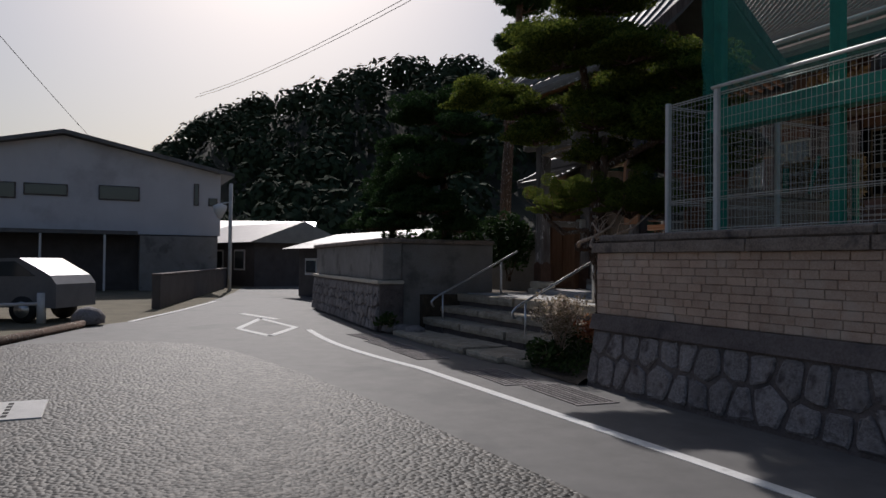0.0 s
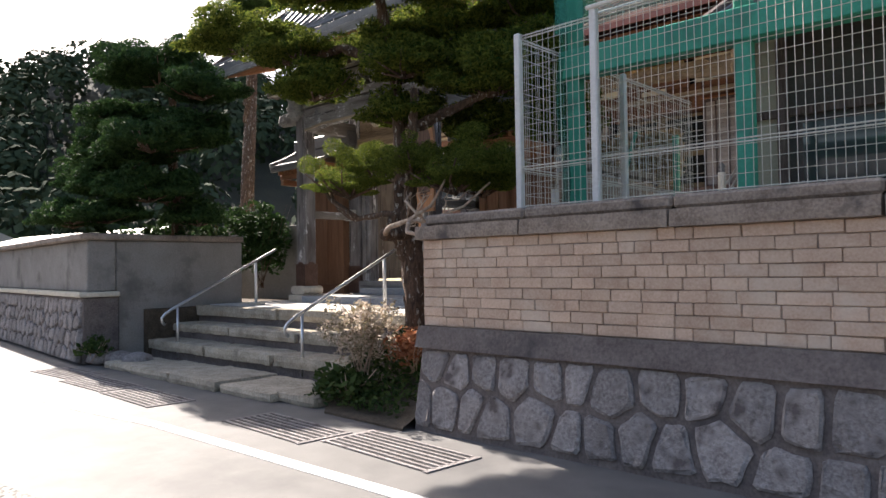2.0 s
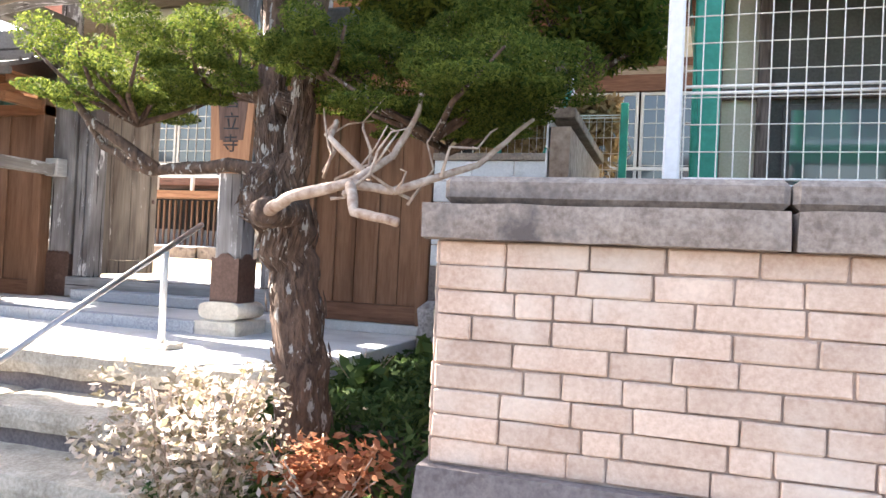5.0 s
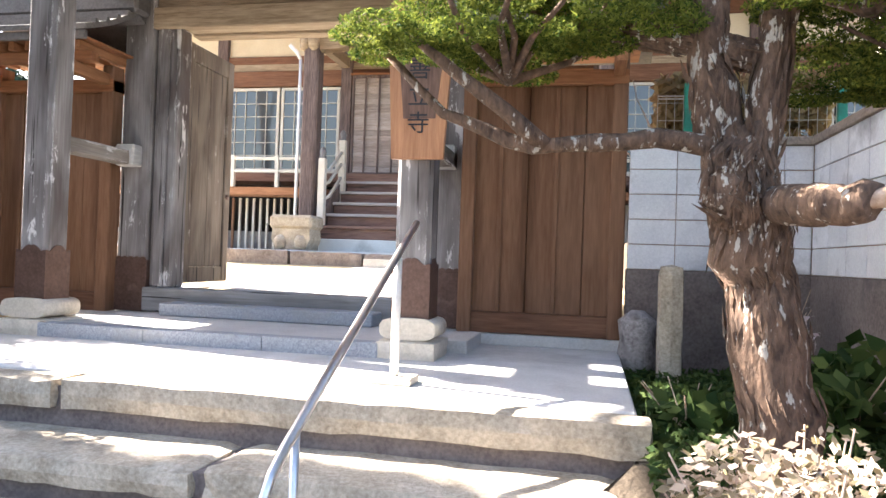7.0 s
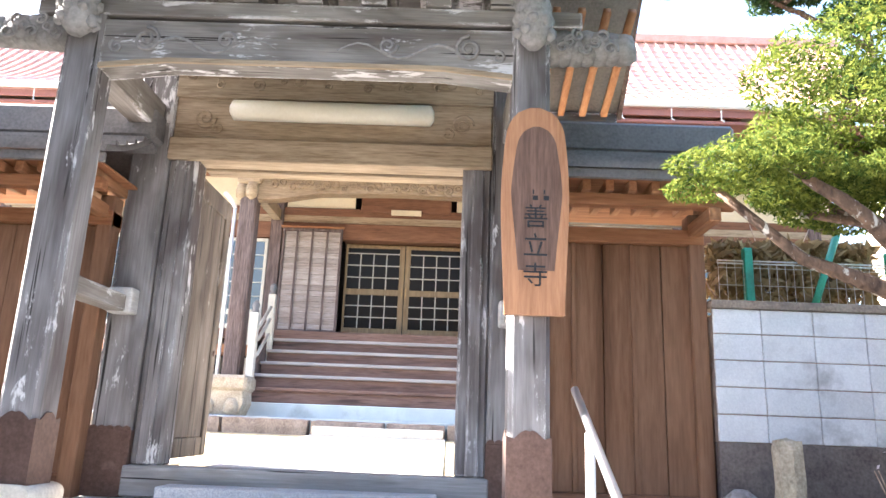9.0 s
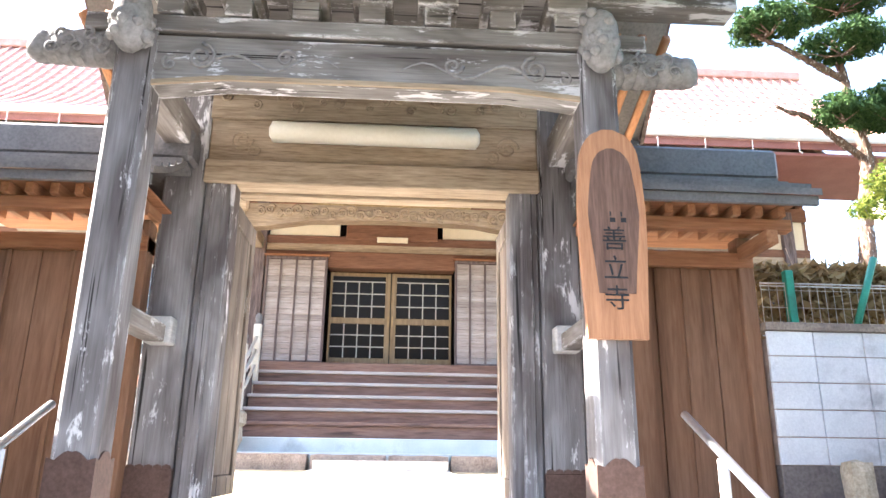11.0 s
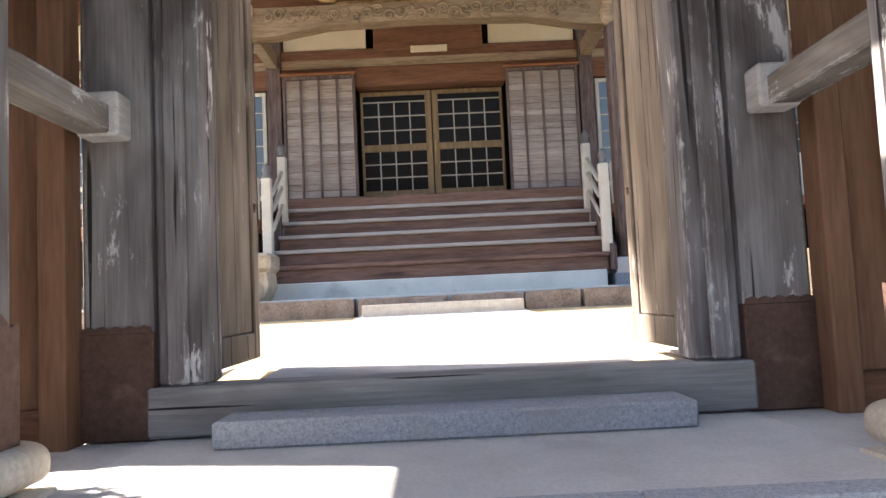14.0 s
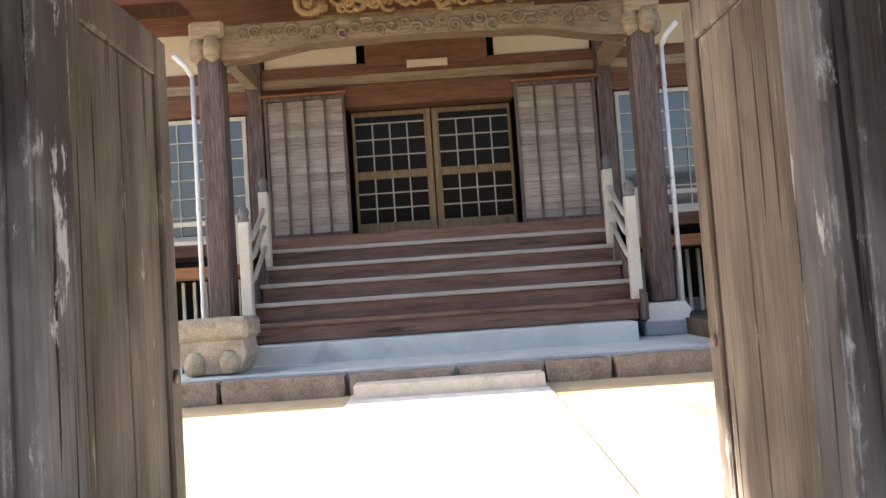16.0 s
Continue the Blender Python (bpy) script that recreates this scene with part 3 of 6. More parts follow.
solid("garden_bed", boxes((-4.6, SX0, -2.4, 1.2, 0.0, 0.8)), soil, "dark soil bed behind the old wall", "soil")
steps = thing("stone_steps", (0, -1.9, 0.0), "worn long-stone steps up to the platform", "steps", kind="structure")
rng = random.Random(4)
for y0, z0, z1, depth, xa, xb in ((-2.42, 0.08, 0.34, 0.6, -2.3, 2.75), (-2.02, 0.33, 0.575, 0.6, -2.32, 2.95), (-1.58, 0.56, 0.832, 0.26, SX0, SX1)):
    x = xa
    while x < xb - 0.05:
        w = min(rng.uniform(1.5, 2.6), xb - x)
        if xb - x - w < 0.9:
            w = xb - x
        s = rough_stone(x + 0.004, x + w - 0.004, y0 + rng.uniform(-0.03, 0.005), y0 + depth, z0 + 0.085, z1 + rng.uniform(0.0, 0.012), x + y0, 0.016)
        part("long_stone", s, step_stone, steps)
        x += w
for row in ((-2.3, 2.7, -2.36, -1.4, 0.0, 0.31), (-2.3, 2.9, -1.97, -1.35, 0.311, 0.545), (-2.33, 3.0, -1.53, -1.335, 0.546, 0.78)):
    part("packing", boxes(row, c=0), base_band, steps)
for i, (sx, sw, sy, sl) in enumerate(((-1.95, 0.9, -3.25, 0.75), (-0.95, 1.05, -3.3, 0.85), (0.2, 1.1, -3.32, 0.9), (1.4, 1.0, -3.3, 0.88), (2.42, 0.6, -3.2, 0.75))):
    part("paving_slab", rough_stone(sx - 0.04, sx + sw + 0.04, sy, sy + sl, -0.02, 0.11 + 0.012 * (i % 3), i, 0.014), step_stone, steps)
for i in range(3):
    part("rubble_stone", Shape().lathe(-2.35 + i * 0.38, -3.1 + 0.1 * i, [(0.12, 0), (0.24, 0.06), (0.2, 0.17), (0.06, 0.22)], 7), rubble, steps)

solid("podium", boxes((-1.36, 1.36, 0.0, 1.75, 0.8, 0.93), c=0.008), concrete, "smooth concrete floor under the gate", "floor")
solid("podium_wing_left", boxes((-1.9, -1.362, 0.36, 1.75, 0.8, 0.926)), concrete, "smooth concrete floor under the gate", "floor")
solid("podium_wing_right", boxes((1.362, 1.9, 0.36, 1.75, 0.8, 0.926)), concrete, "smooth concrete floor under the gate", "floor")
kerb = thing("granite_kerb", (0, -0.08, 0.8), "flecked blue-grey granite kerb in front of the gate", "kerb", kind="structure")
for a, b in ((-1.36, -0.45), (-0.45, 0.5), (0.5, 1.36)):
    part("kerb_stone", boxes((a + 0.002, b - 0.002, -0.14, 0.0, 0.815, 0.935)), granite, kerb)
solid("granite_slab", boxes((-1.0, 1.0, 0.88, 1.168, 0.932, 1.045), c=0.01), granite, "flecked grey granite step slab before the sill", "step")

# courtyard
cy = Shape().add([(-16, 1.6, 1.08), (16, 1.6, 1.08), (16, 6.95, 1.33), (-16, 6.95, 1.33), (-16, 1.6, -0.2), (16, 1.6, -0.2)], [(0, 1, 2, 3), (4, 5, 1, 0)])
solid("courtyard", cy, sand, "yellowish sandy courtyard ground", "ground")
cpv = thing("courtyard_path", (0, 4, 1.1), "pale concrete paved path across the courtyard", "path", kind="structure")
yy = 1.76
for k, L in enumerate((1.6, 1.75, 1.8)):
    za, zb = 1.08 + (yy - 1.6) * 0.0467, 1.08 + (yy + L - 1.6) * 0.0467
    s = Shape()
    s.add([(-1.03, yy + 0.01, za + 0.02), (1.03, yy + 0.01, za + 0.02), (1.03, yy + L - 0.01, zb + 0.02), (-1.03, yy + L - 0.01, zb + 0.02),
           (-1.03, yy + 0.01, za - 0.05), (1.03, yy + 0.01, za - 0.05), (1.03, yy + L - 0.01, zb - 0.05), (-1.03, yy + L - 0.01, zb - 0.05)],
          [(0, 1, 2, 3), (4, 5, 1, 0), (5, 6, 2, 1), (6, 7, 3, 2), (7, 4, 0, 3)])
    part("paving_slab", s, concrete, cpv)
    yy += L
solid("inner_apron", boxes((-1.36, 1.36, 1.42, 1.76, 0.9, 1.1), (-1.95, -1.365, 1.752, 2.6, 0.9, 1.13), (1.365, 1.95, 1.752, 2.6, 0.9, 1.13)), concrete, "concrete strip behind the gate sill", "floor")
solid("hall_terrace", boxes((-14, 14, 7.18, 11.0, 1.0, 1.585), c=0.01), blue_concrete, "pale bluish concrete terrace before the hall", "terrace")
te = thing("terrace_edge", (0, 7.05, 1.3), "rough stone edging of the hall terrace", "edging", kind="structure")
x = -9.0
while x < 9.0:
    w = rng.uniform(0.7, 1.5)
    part("edge_stone", rough_stone(x + 0.004, x + w - 0.004, 6.9 + rng.uniform(-0.03, 0.02), 7.178, 1.2, 1.585 + rng.uniform(-0.02, 0.004), x, 0.016, 0.12), coping_stone, te)
    x += w
solid("step_block", boxes((-0.98, 1.0, 6.62, 6.9, 1.28, 1.475), c=0.012), pale_stone, "pale dressed stone block as a step", "step", kind="")
solid("hall_plinth", boxes((-2.42, 2.42, 8.2, 9.2, 1.56, 1.83), c=0.012), blue_concrete, "bluish concrete slab under the wooden stairs", "plinth")


# ---- gate ----
def gate_pillar(sx):
    cx = sx * 1.55
    g = thing("gate_pillar", (cx, 0.12, 0.8), "weathered grey square gate pillar, metal boot, stone shoe", "pillar", "gate pillars")
    part("plinth_stone", rough_stone(cx - 0.22, cx + 0.22, -0.14, 0.36, 0.8, 0.958, cx, 0.008, 0.07, 0.02), pale_stone, g, "rough pale plinth stone")
    def rnd(a, k):
        return math.copysign(abs(math.cos(a)) ** k, math.cos(a)), math.copysign(abs(math.sin(a)) ** k, math.sin(a))

    sh = Shape().prism([(0.2 * rnd(a, 0.5)[0], 0.076 + 0.076 * rnd(a, 0.7)[1]) for a in (2 * math.pi * i / 28 for i in range(28))], -0.08, 0.32, "y")
    sh.smooth = [False, False] + [True] * 28
    sh.v = [(p[0] + cx, p[1], p[2] + 0.957) for p in sh.v]
    part("shoe", sh, pale_stone, g, "rounded cream stone shoe")
    s = Shape().box(cx - 0.128, cx + 0.128, -0.008, 0.248, 1.1, 4.3, 0.03)
    part("shaft", s, grey_wood_v, g)
    bt = Shape()
    n = 12
    for f in range(4):
        m = pose(cx, 0.12, 0, 0, 0, 90 * f)
        top = []
        for i in range(n + 1):
            u = -0.137 + 0.274 * i / n
            top.append((u, 1.475 + 0.05 * math.exp(-(u / 0.06) ** 2) + 0.018 * abs(math.sin(u * 34))))
        vs = [(u, -0.137, 1.102) for u, z in top] + [(u, -0.137, z) for u, z in top] + [(u, -0.129, z) for u, z in top]
        k = n + 1
        fs = [(i, i + 1, k + i + 1, k + i) for i in range(n)] + [(k + i, k + i + 1, 2 * k + i + 1, 2 * k + i) for i in range(n)]
        bt.add(vs, fs, m=m)
    part("boot", bt, copper, g, "brown scalloped metal boot")
    return g


for sx in (-1, 1):
    gate_pillar(sx)


def curl(s, x, z, y, r, turns, turn0, hand, thick):
    """A carved scroll standing proud of a beam's face."""
    pts = []
    for i in range(int(turns * 10) + 1):
        a = turn0 + hand * i * 2 * math.pi / 10
        q = r * (1 - 0.85 * i / (turns * 10))
        pts.append((x + q * math.cos(a), y, z + q * math.sin(a)))
    s.tube(pts, thick, 5, thick * 0.6)


gate = thing("gate_frame", (0, 1.0, 0.9), "weathered grey timber frame of the temple gate", "gate", kind="structure")
# front rainbow beam with bevelled belly
fb = Shape().prism([(-1.43, 3.84), (-0.95, 3.90), (0.95, 3.90), (1.43, 3.84), (1.43, 4.21), (-1.43, 4.21)], 0.02, 0.22, "y")
front_beam = part("front_beam", fb, grey_wood_x, gate)
lip = Shape().prism([(-1.42, 3.835), (-0.95, 3.885), (0.95, 3.885), (1.42, 3.835), (1.42, 3.87), (0.95, 3.92), (-0.95, 3.92), (-1.42, 3.87)], 0.0, 0.019, "y")
part("lip", lip, tan_wood, front_beam)
cv = Shape()
for sx in (-1, 1):
    curl(cv, sx * 1.12, 4.06, 0.016, 0.10, 1.8, math.pi / 2, sx, 0.016)
    curl(cv, sx * 0.56, 4.07, 0.016, 0.07, 1.4, 0, -sx, 0.014)
    curl(cv, sx * 1.32, 4.0, 0.016, 0.055, 1.2, 2, -sx, 0.012)
    cv.tube([(sx * (1.05 - 0.07 * i), 0.018, 4.03 + 0.055 * math.sin(i * 0.8)) for i in range(13)], 0.014, 6, 0.005)
part("scroll", cv, carved_grey, front_beam)
part("upper_rail", boxes((-1.9, 1.9, 0.0, 0.26, 4.24, 4.36)), grey_wood_x, gate)
for i in range(7):
    x = -1.35 + i * 0.45
    part("bracket_block", boxes((x - 0.09, x + 0.09, -0.02, 0.28, 4.37, 4.5), (x - 0.14, x + 0.14, -0.05, 0.3, 4.5, 4.62)), grey_wood_x, gate)
part("purlin", boxes((-2.6, 2.6, 0.02, 0.24, 4.63, 4.8)), grey_wood_x, gate)
# rear posts, jambs, sill, lintel
for sx in (-1, 1):
    a, b = sorted((sx * 1.36, sx * 1.68))
    p = part("rear_post", boxes((a, b, 1.2, 1.52, 0.93, 4.7), c=0.02), grey_wood_v, gate)
    bt = Shape().box(a - 0.008, b + 0.008, 1.19, 1.53, 0.932, 1.42, 0.006)
    for i in range(5):
        u = a + (b - a) * (i + 0.5) / 5
        bt.prism([(u - 0.034, 1.418), (u - 0.028, 1.442), (u, 1.452), (u + 0.028, 1.442), (u + 0.034, 1.418)], 1.189, 1.199, "y")
    part("boot", bt, copper, p, "brown metal boot with scalloped edge")
    a, b = sorted((sx * 1.12, sx * 1.355))
    part("jamb", boxes((a, b, 1.24, 1.46, 1.165, 3.66), c=0.015), grey_wood_v, gate)
    a, b = sorted((sx * 1.2, sx * 1.3))
    part("jamb_moulding", boxes((a, b, 1.2, 1.238, 1.17, 3.66), c=0.012), grey_wood_v, gate)
    # tie rail between front pillar and rear post with a protruding tenon
    a, b = sorted((sx * 1.47, sx * 1.62))
    part("tie_rail", boxes((a, b, 0.25, 1.2, 2.31, 2.44), c=0.01), grey_wood_y, gate)
    a, b = sorted((sx * 1.43, sx * 1.62))
    part("tenon", boxes((a, b, 1.04, 1.188, 2.3, 2.5), c=0.012), material("pale_tenon" + ("_l" if sx < 0 else "_r"), (0.42, 0.40, 0.37), (0.62, 0.60, 0.57), 4, 0.85, 0.3, Y, 14), gate)
    a, b = sorted((sx * 1.44, sx * 1.64))
    part("side_beam", boxes((a, b, 0.25, 1.2, 3.86, 4.12), c=0.01), grey_wood_y, gate)
part("sill", boxes((-1.38, 1.38, 1.17, 1.4, 0.94, 1.165), c=0.012), sill_wood, gate)
part("lintel", boxes((-1.36, 1.36, 1.22, 1.5, 3.66, 4.24), c=0.015), tan_wood, gate)
part("rear_rail", boxes((-1.15, 1.15, 1.503, 1.66, 3.64, 3.95), c=0.01), tan_wood, gate)
part("lintel_rail", boxes((-1.36, 1.36, 1.16, 1.219, 3.62, 3.82), c=0.01), tan_wood, gate)
cv = Shape()
for sx in (-1, 1):
    curl(cv, sx * 1.1, 4.02, 1.215, 0.1, 1.8, 0, sx, 0.012)
    curl(cv, sx * 0.98, 3.93, 1.215, 0.06, 1.4, 2, -sx, 0.01)
part("scroll", cv, tan_wood, gate)
tr = Shape().box(-1.36, 1.36, 1.19, 1.215, 4.2, 4.66, 0.004)
for i in range(22):
    curl(tr, -1.25 + i * 0.118 + 0.02 * math.sin(i * 7), 4.4 + 0.08 * math.sin(i * 2.3), 1.182, 0.05 + 0.02 * math.sin(i * 1.7), 1.4, i, 1 if i % 2 else -1, 0.012)
part("carved_transom", tr, tan_wood, gate, "carved cloud-pattern transom board")
part("ceiling_boards", boxes((-1.7, 1.7, 0.24, 1.5, 4.66, 4.7)), grey_wood_x, gate)
# carved lion heads and side noses on pillar tops
for sx in (-1, 1):
    s = Shape()
    cx = sx * 1.55
    r2 = random.Random(7)
    s.lathe(cx, -0.1, [(0.05, 4.02), (0.1, 4.08), (0.13, 4.2), (0.12, 4.34), (0.09, 4.42), (0.04, 4.46)], 10)
    for i in range(26):
        a, z = r2.uniform(0, 6.28), r2.uniform(4.08, 4.42)
        s.lathe(cx + 0.11 * math.cos(a), -0.1 + 0.11 * math.sin(a), [(0.01, z - 0.035), (0.04, z - 0.01), (0.038, z + 0.02), (0.008, z + 0.04)], 6)
    part("carved_head", s, carved_grey, gate, "weathered carved beast head")
    s = Shape()
    for i in range(7):
        u = i / 6
        s.lathe(sx * (1.7 + 0.5 * u), 0.12, [(0.02, 4.0 + 0.03 * u), (0.10, 4.05 + 0.02 * u), (0.11 + 0.02 * math.sin(i * 2), 4.16), (0.08, 4.26 - 0.03 * u), (0.02, 4.31 - 0.05 * u)], 8)
    for i in range(7):
        curl(s, sx * (1.76 + 0.055 * i), 4.09 + 0.05 * (i % 3), 0.005, 0.05, 1.3, i, sx, 0.013)
    part("carved_nose", s, carved_grey, gate, "carved cloud-shaped beam end")
    s = Shape()
    for i in range(5):
        s.lathe(sx * (1.74 + 0.07 * i), 1.35, [(0.02, 3.7), (0.08, 3.75), (0.09, 3.85), (0.06, 3.93), (0.02, 3.96)], 8)
    part("carved_nose", s, carved_grey, gate, "carved cloud-shaped beam end")


# door leaves, open inward
def door_leaf(sx):
    m = 1.255
    g = thing("gate_door", (sx * 1.2, 1.47, 1.17), "open weathered wooden gate door leaf", "door", "gate door leaves")
    a, b = sorted((sx * 1.165, sx * 1.225))
    for z0, z1 in ((1.2, 1.36), (3.42, 3.6)):
        part("rail", boxes((a, b, 1.6, 2.26, z0, z1)), leaf_wood, g)
    for y0, y1 in ((1.475, 1.6), (2.26, 2.38)):
        part("stile", boxes((a - 0.006, b + 0.006, y0, y1, 1.2, 3.6), c=0.01), leaf_wood, g)
    for i in range(2):
        part("board", boxes((a + 0.014, b - 0.014, 1.602 + i * 0.33, 1.928 + i * 0.33, 1.362, 3.418)), leaf_wood, g)
    k = sx * 1.163
    r = Shape().tube([(k, 2.31, 2.12), (k - sx * 0.012, 2.31, 2.12)], 0.03, 12)
    part("knob_plate", r, copper, g)
    return g


for sx in (-1, 1):
    door_leaf(sx)

# lamp over the opening
lamp = thing("tube_lamp", (0, 1.2, 4.06), "long milky fluorescent tube lamp on the lintel", "lamp")
s = Shape()
s.tube([(-0.86, 1.13, 4.06), (-0.83, 1.13, 4.06), (0.83, 1.13, 4.06), (0.86, 1.13, 4.06)], [0.04, 0.088, 0.088, 0.04], 14)
part("cover", s, tube_cover, lamp)
part("back_plate", boxes((-0.8, 0.8, 1.19, 1.219, 4.02, 4.1)), white_pipe, lamp)

# name board
sign = thing("name_board", (1.58, -0.05, 2.22), "natural-edge wooden temple name board, black brushed characters", "sign")
ol = []
for i in range(41):
    u = i / 40
    z = 2.22 + 1.38 * u
    w = 0.182 + 0.03 * math.sin(math.pi * min(1, u * 1.1)) - 0.006 * math.sin(u * 7)
    if u > 0.86:
        w *= math.sqrt(max(0.0, 1 - ((u - 0.86) / 0.142) ** 2))
    ol.append((w, z))
outline = [(1.575 + w, z) for w, z in ol] + [(1.565 - w * 0.98, z) for w, z in reversed(ol)]
part("board", Shape().prism(outline, -0.062, -0.014, "y"), board_mat, sign)
core = [(1.58 + 0.76 * (x - 1.57) * (1 - 0.25 * abs(z - 2.95)), 2.5 + (z - 2.22) * 0.70) for x, z in outline]
part("heart", Shape().prism(core, -0.0645, -0.061, "y"), board_core, sign, "darker heartwood patch")


def letters(text, x, y, z, size, parent, mat):
    cu = bpy.data.curves.new("character", "FONT")
    cu.body, cu.size, cu.align_x, cu.align_y, cu.extrude, cu.offset = text, size, "CENTER", "CENTER", 0.0015, 0.0
    tmp = bpy.data.objects.new("character", cu)
    me = bpy.data.meshes.new_from_object(tmp)
    bpy.data.objects.remove(tmp)
    ob = new("character", me)
    ob.data.materials.append(mat)
    ob.parent = parent
    ob.matrix_local = pose(x, y, z, 90) if parent is None else Matrix.Translation(-parent.location) @ pose(x, y, z, 90)
    return ob


for ch, z in (("善", 2.84), ("立", 2.65), ("寺", 2.46)):
    letters(ch, 1.575, -0.067, z, 0.165, sign, ink)
for i, x in enumerate((1.555, 1.625)):
    part("character", boxes((x, x + 0.035, -0.0665, -0.064, 2.96, 2.99), (x, x + 0.01, -0.0665, -0.064, 3.0, 3.03), c=0), ink, sign, "small faded character")


def pitched_roof(name, x0, x1, y_ridge, z_ridge, y_front, z_front, y_back, z_back, mat, label, kind="", rib=0.3, fascia=None, thick=0.1, sag=0.12, parent=None, tile=0.0):
    """A roof of two sagging slopes with standing ribs, a ridge cap and eave boards."""
    r = thing(name, ((x0 + x1) / 2, y_ridge, z_front), label, "roof", kind=kind) if parent is None else parent
    n = 8
    for ye, ze in ((y_front, z_front), (y_back, z_back)):
        pts = [(y_ridge + (ye - y_ridge) * i / n, z_ridge + (ze - z_ridge) * i / n - sag * math.sin(math.pi * i / n)) for i in range(n + 1)]
        s = Shape()
        vs = [(x, y, z) for x in (x0, x1) for y, z in pts] + [(x, y, z - thick) for x in (x0, x1) for y, z in pts]
        k = n + 1
        for i in range(n):
            s_f = [(i, i + 1, k + i + 1, k + i), (2 * k + i, 3 * k + i, 3 * k + i + 1, 2 * k + i + 1), (i, 2 * k + i, 2 * k + i + 1, i + 1), (k + i, k + i + 1, 3 * k + i + 1, 3 * k + i)]
            s.add([], [])
            for f in s_f:
                s.f.append(f)
                s.smooth.append(False)
        s.v = vs
        s.f.append((n, 2 * k + n, 3 * k + n, k + n))
        s.smooth.append(False)
        slope = part("slope", s, mat, r)
        rs = Shape()
        x = x0 + 0.05
        while x < x1 - 0.02:
            rs.tube([(x, y, z + 0.012) for y, z in pts], 0.028 if not tile else 0.05, 6)
            x += rib
        if tile:
            L = math.hypot(ye - y_ridge, ze - z_ridge)
            m = int(L / tile)
            for j in range(1, m):
                u = j / m
                y, z = y_ridge + (ye - y_ridge) * u, z_ridge + (ze - z_ridge) * u - sag * math.sin(math.pi * u)
                rs.box(x0, x1, y - 0.02, y + 0.02, z - 0.02, z + 0.03, 0)
        part("roof_ribs", rs, mat, slope)
        if fascia:
            part("eave_board", boxes((x0, x1, ye - 0.02, ye + 0.02, ze - thick - 0.14, ze - thick - 0.005)), fascia, r)
    part("ridge", boxes((x0 - 0.05, x1 + 0.05, y_ridge - 0.12, y_ridge + 0.12, z_ridge - 0.05, z_ridge + 0.22), c=0.03), mat, r)
    return r


gr = pitched_roof("gate_roof", -2.75, 2.75, 0.75, 6.6, -1.15, 4.95, 2.65, 4.95, roof_grey, "grey ribbed roof of the temple gate", "structure", 0.3, grey_wood_x, sag=0.18)
for i in range(24):
    x = -2.6 + i * 0.226
    s = Shape()
    for y0, z0, y1, z1 in ((-1.08, 4.80, 0.2, 5.22), (2.58, 4.80, 1.3, 5.22)):
        d = Vector((0, y1 - y0, z1 - z0)).normalized()
        s.tube([(x, y0, z0), (x, y1, z1)], 0.045, 4)
    part("rafter", s, orange_y, gr)
for sx in (-1, 1):
    s = Shape()
    for ye in (-1.15, 2.65):
        s.add([(sx * 2.755, ye, 4.78), (sx * 2.755, 0.75, 6.4), (sx * 2.755, 0.75, 6.62), (sx * 2.755, ye, 4.97),
               (sx * 2.8, ye, 4.78), (sx * 2.8, 0.75, 6.4), (sx * 2.8, 0.75, 6.62), (sx * 2.8, ye, 4.97)],
              [(0, 1, 2, 3), (7, 6, 5, 4), (0, 4, 5, 1), (3, 2, 6, 7), (0, 3, 7, 4), (1, 5, 6, 2)])
    part("barge_board", s, dark_wood, gr)
    a, b = sorted((sx * 1.6, sx * 1.66))
    part("gable_boards", Shape().prism([(-0.1, 4.8), (1.6, 4.8), (0.75, 6.2)], a, b, "x"), dark_wood, gr)


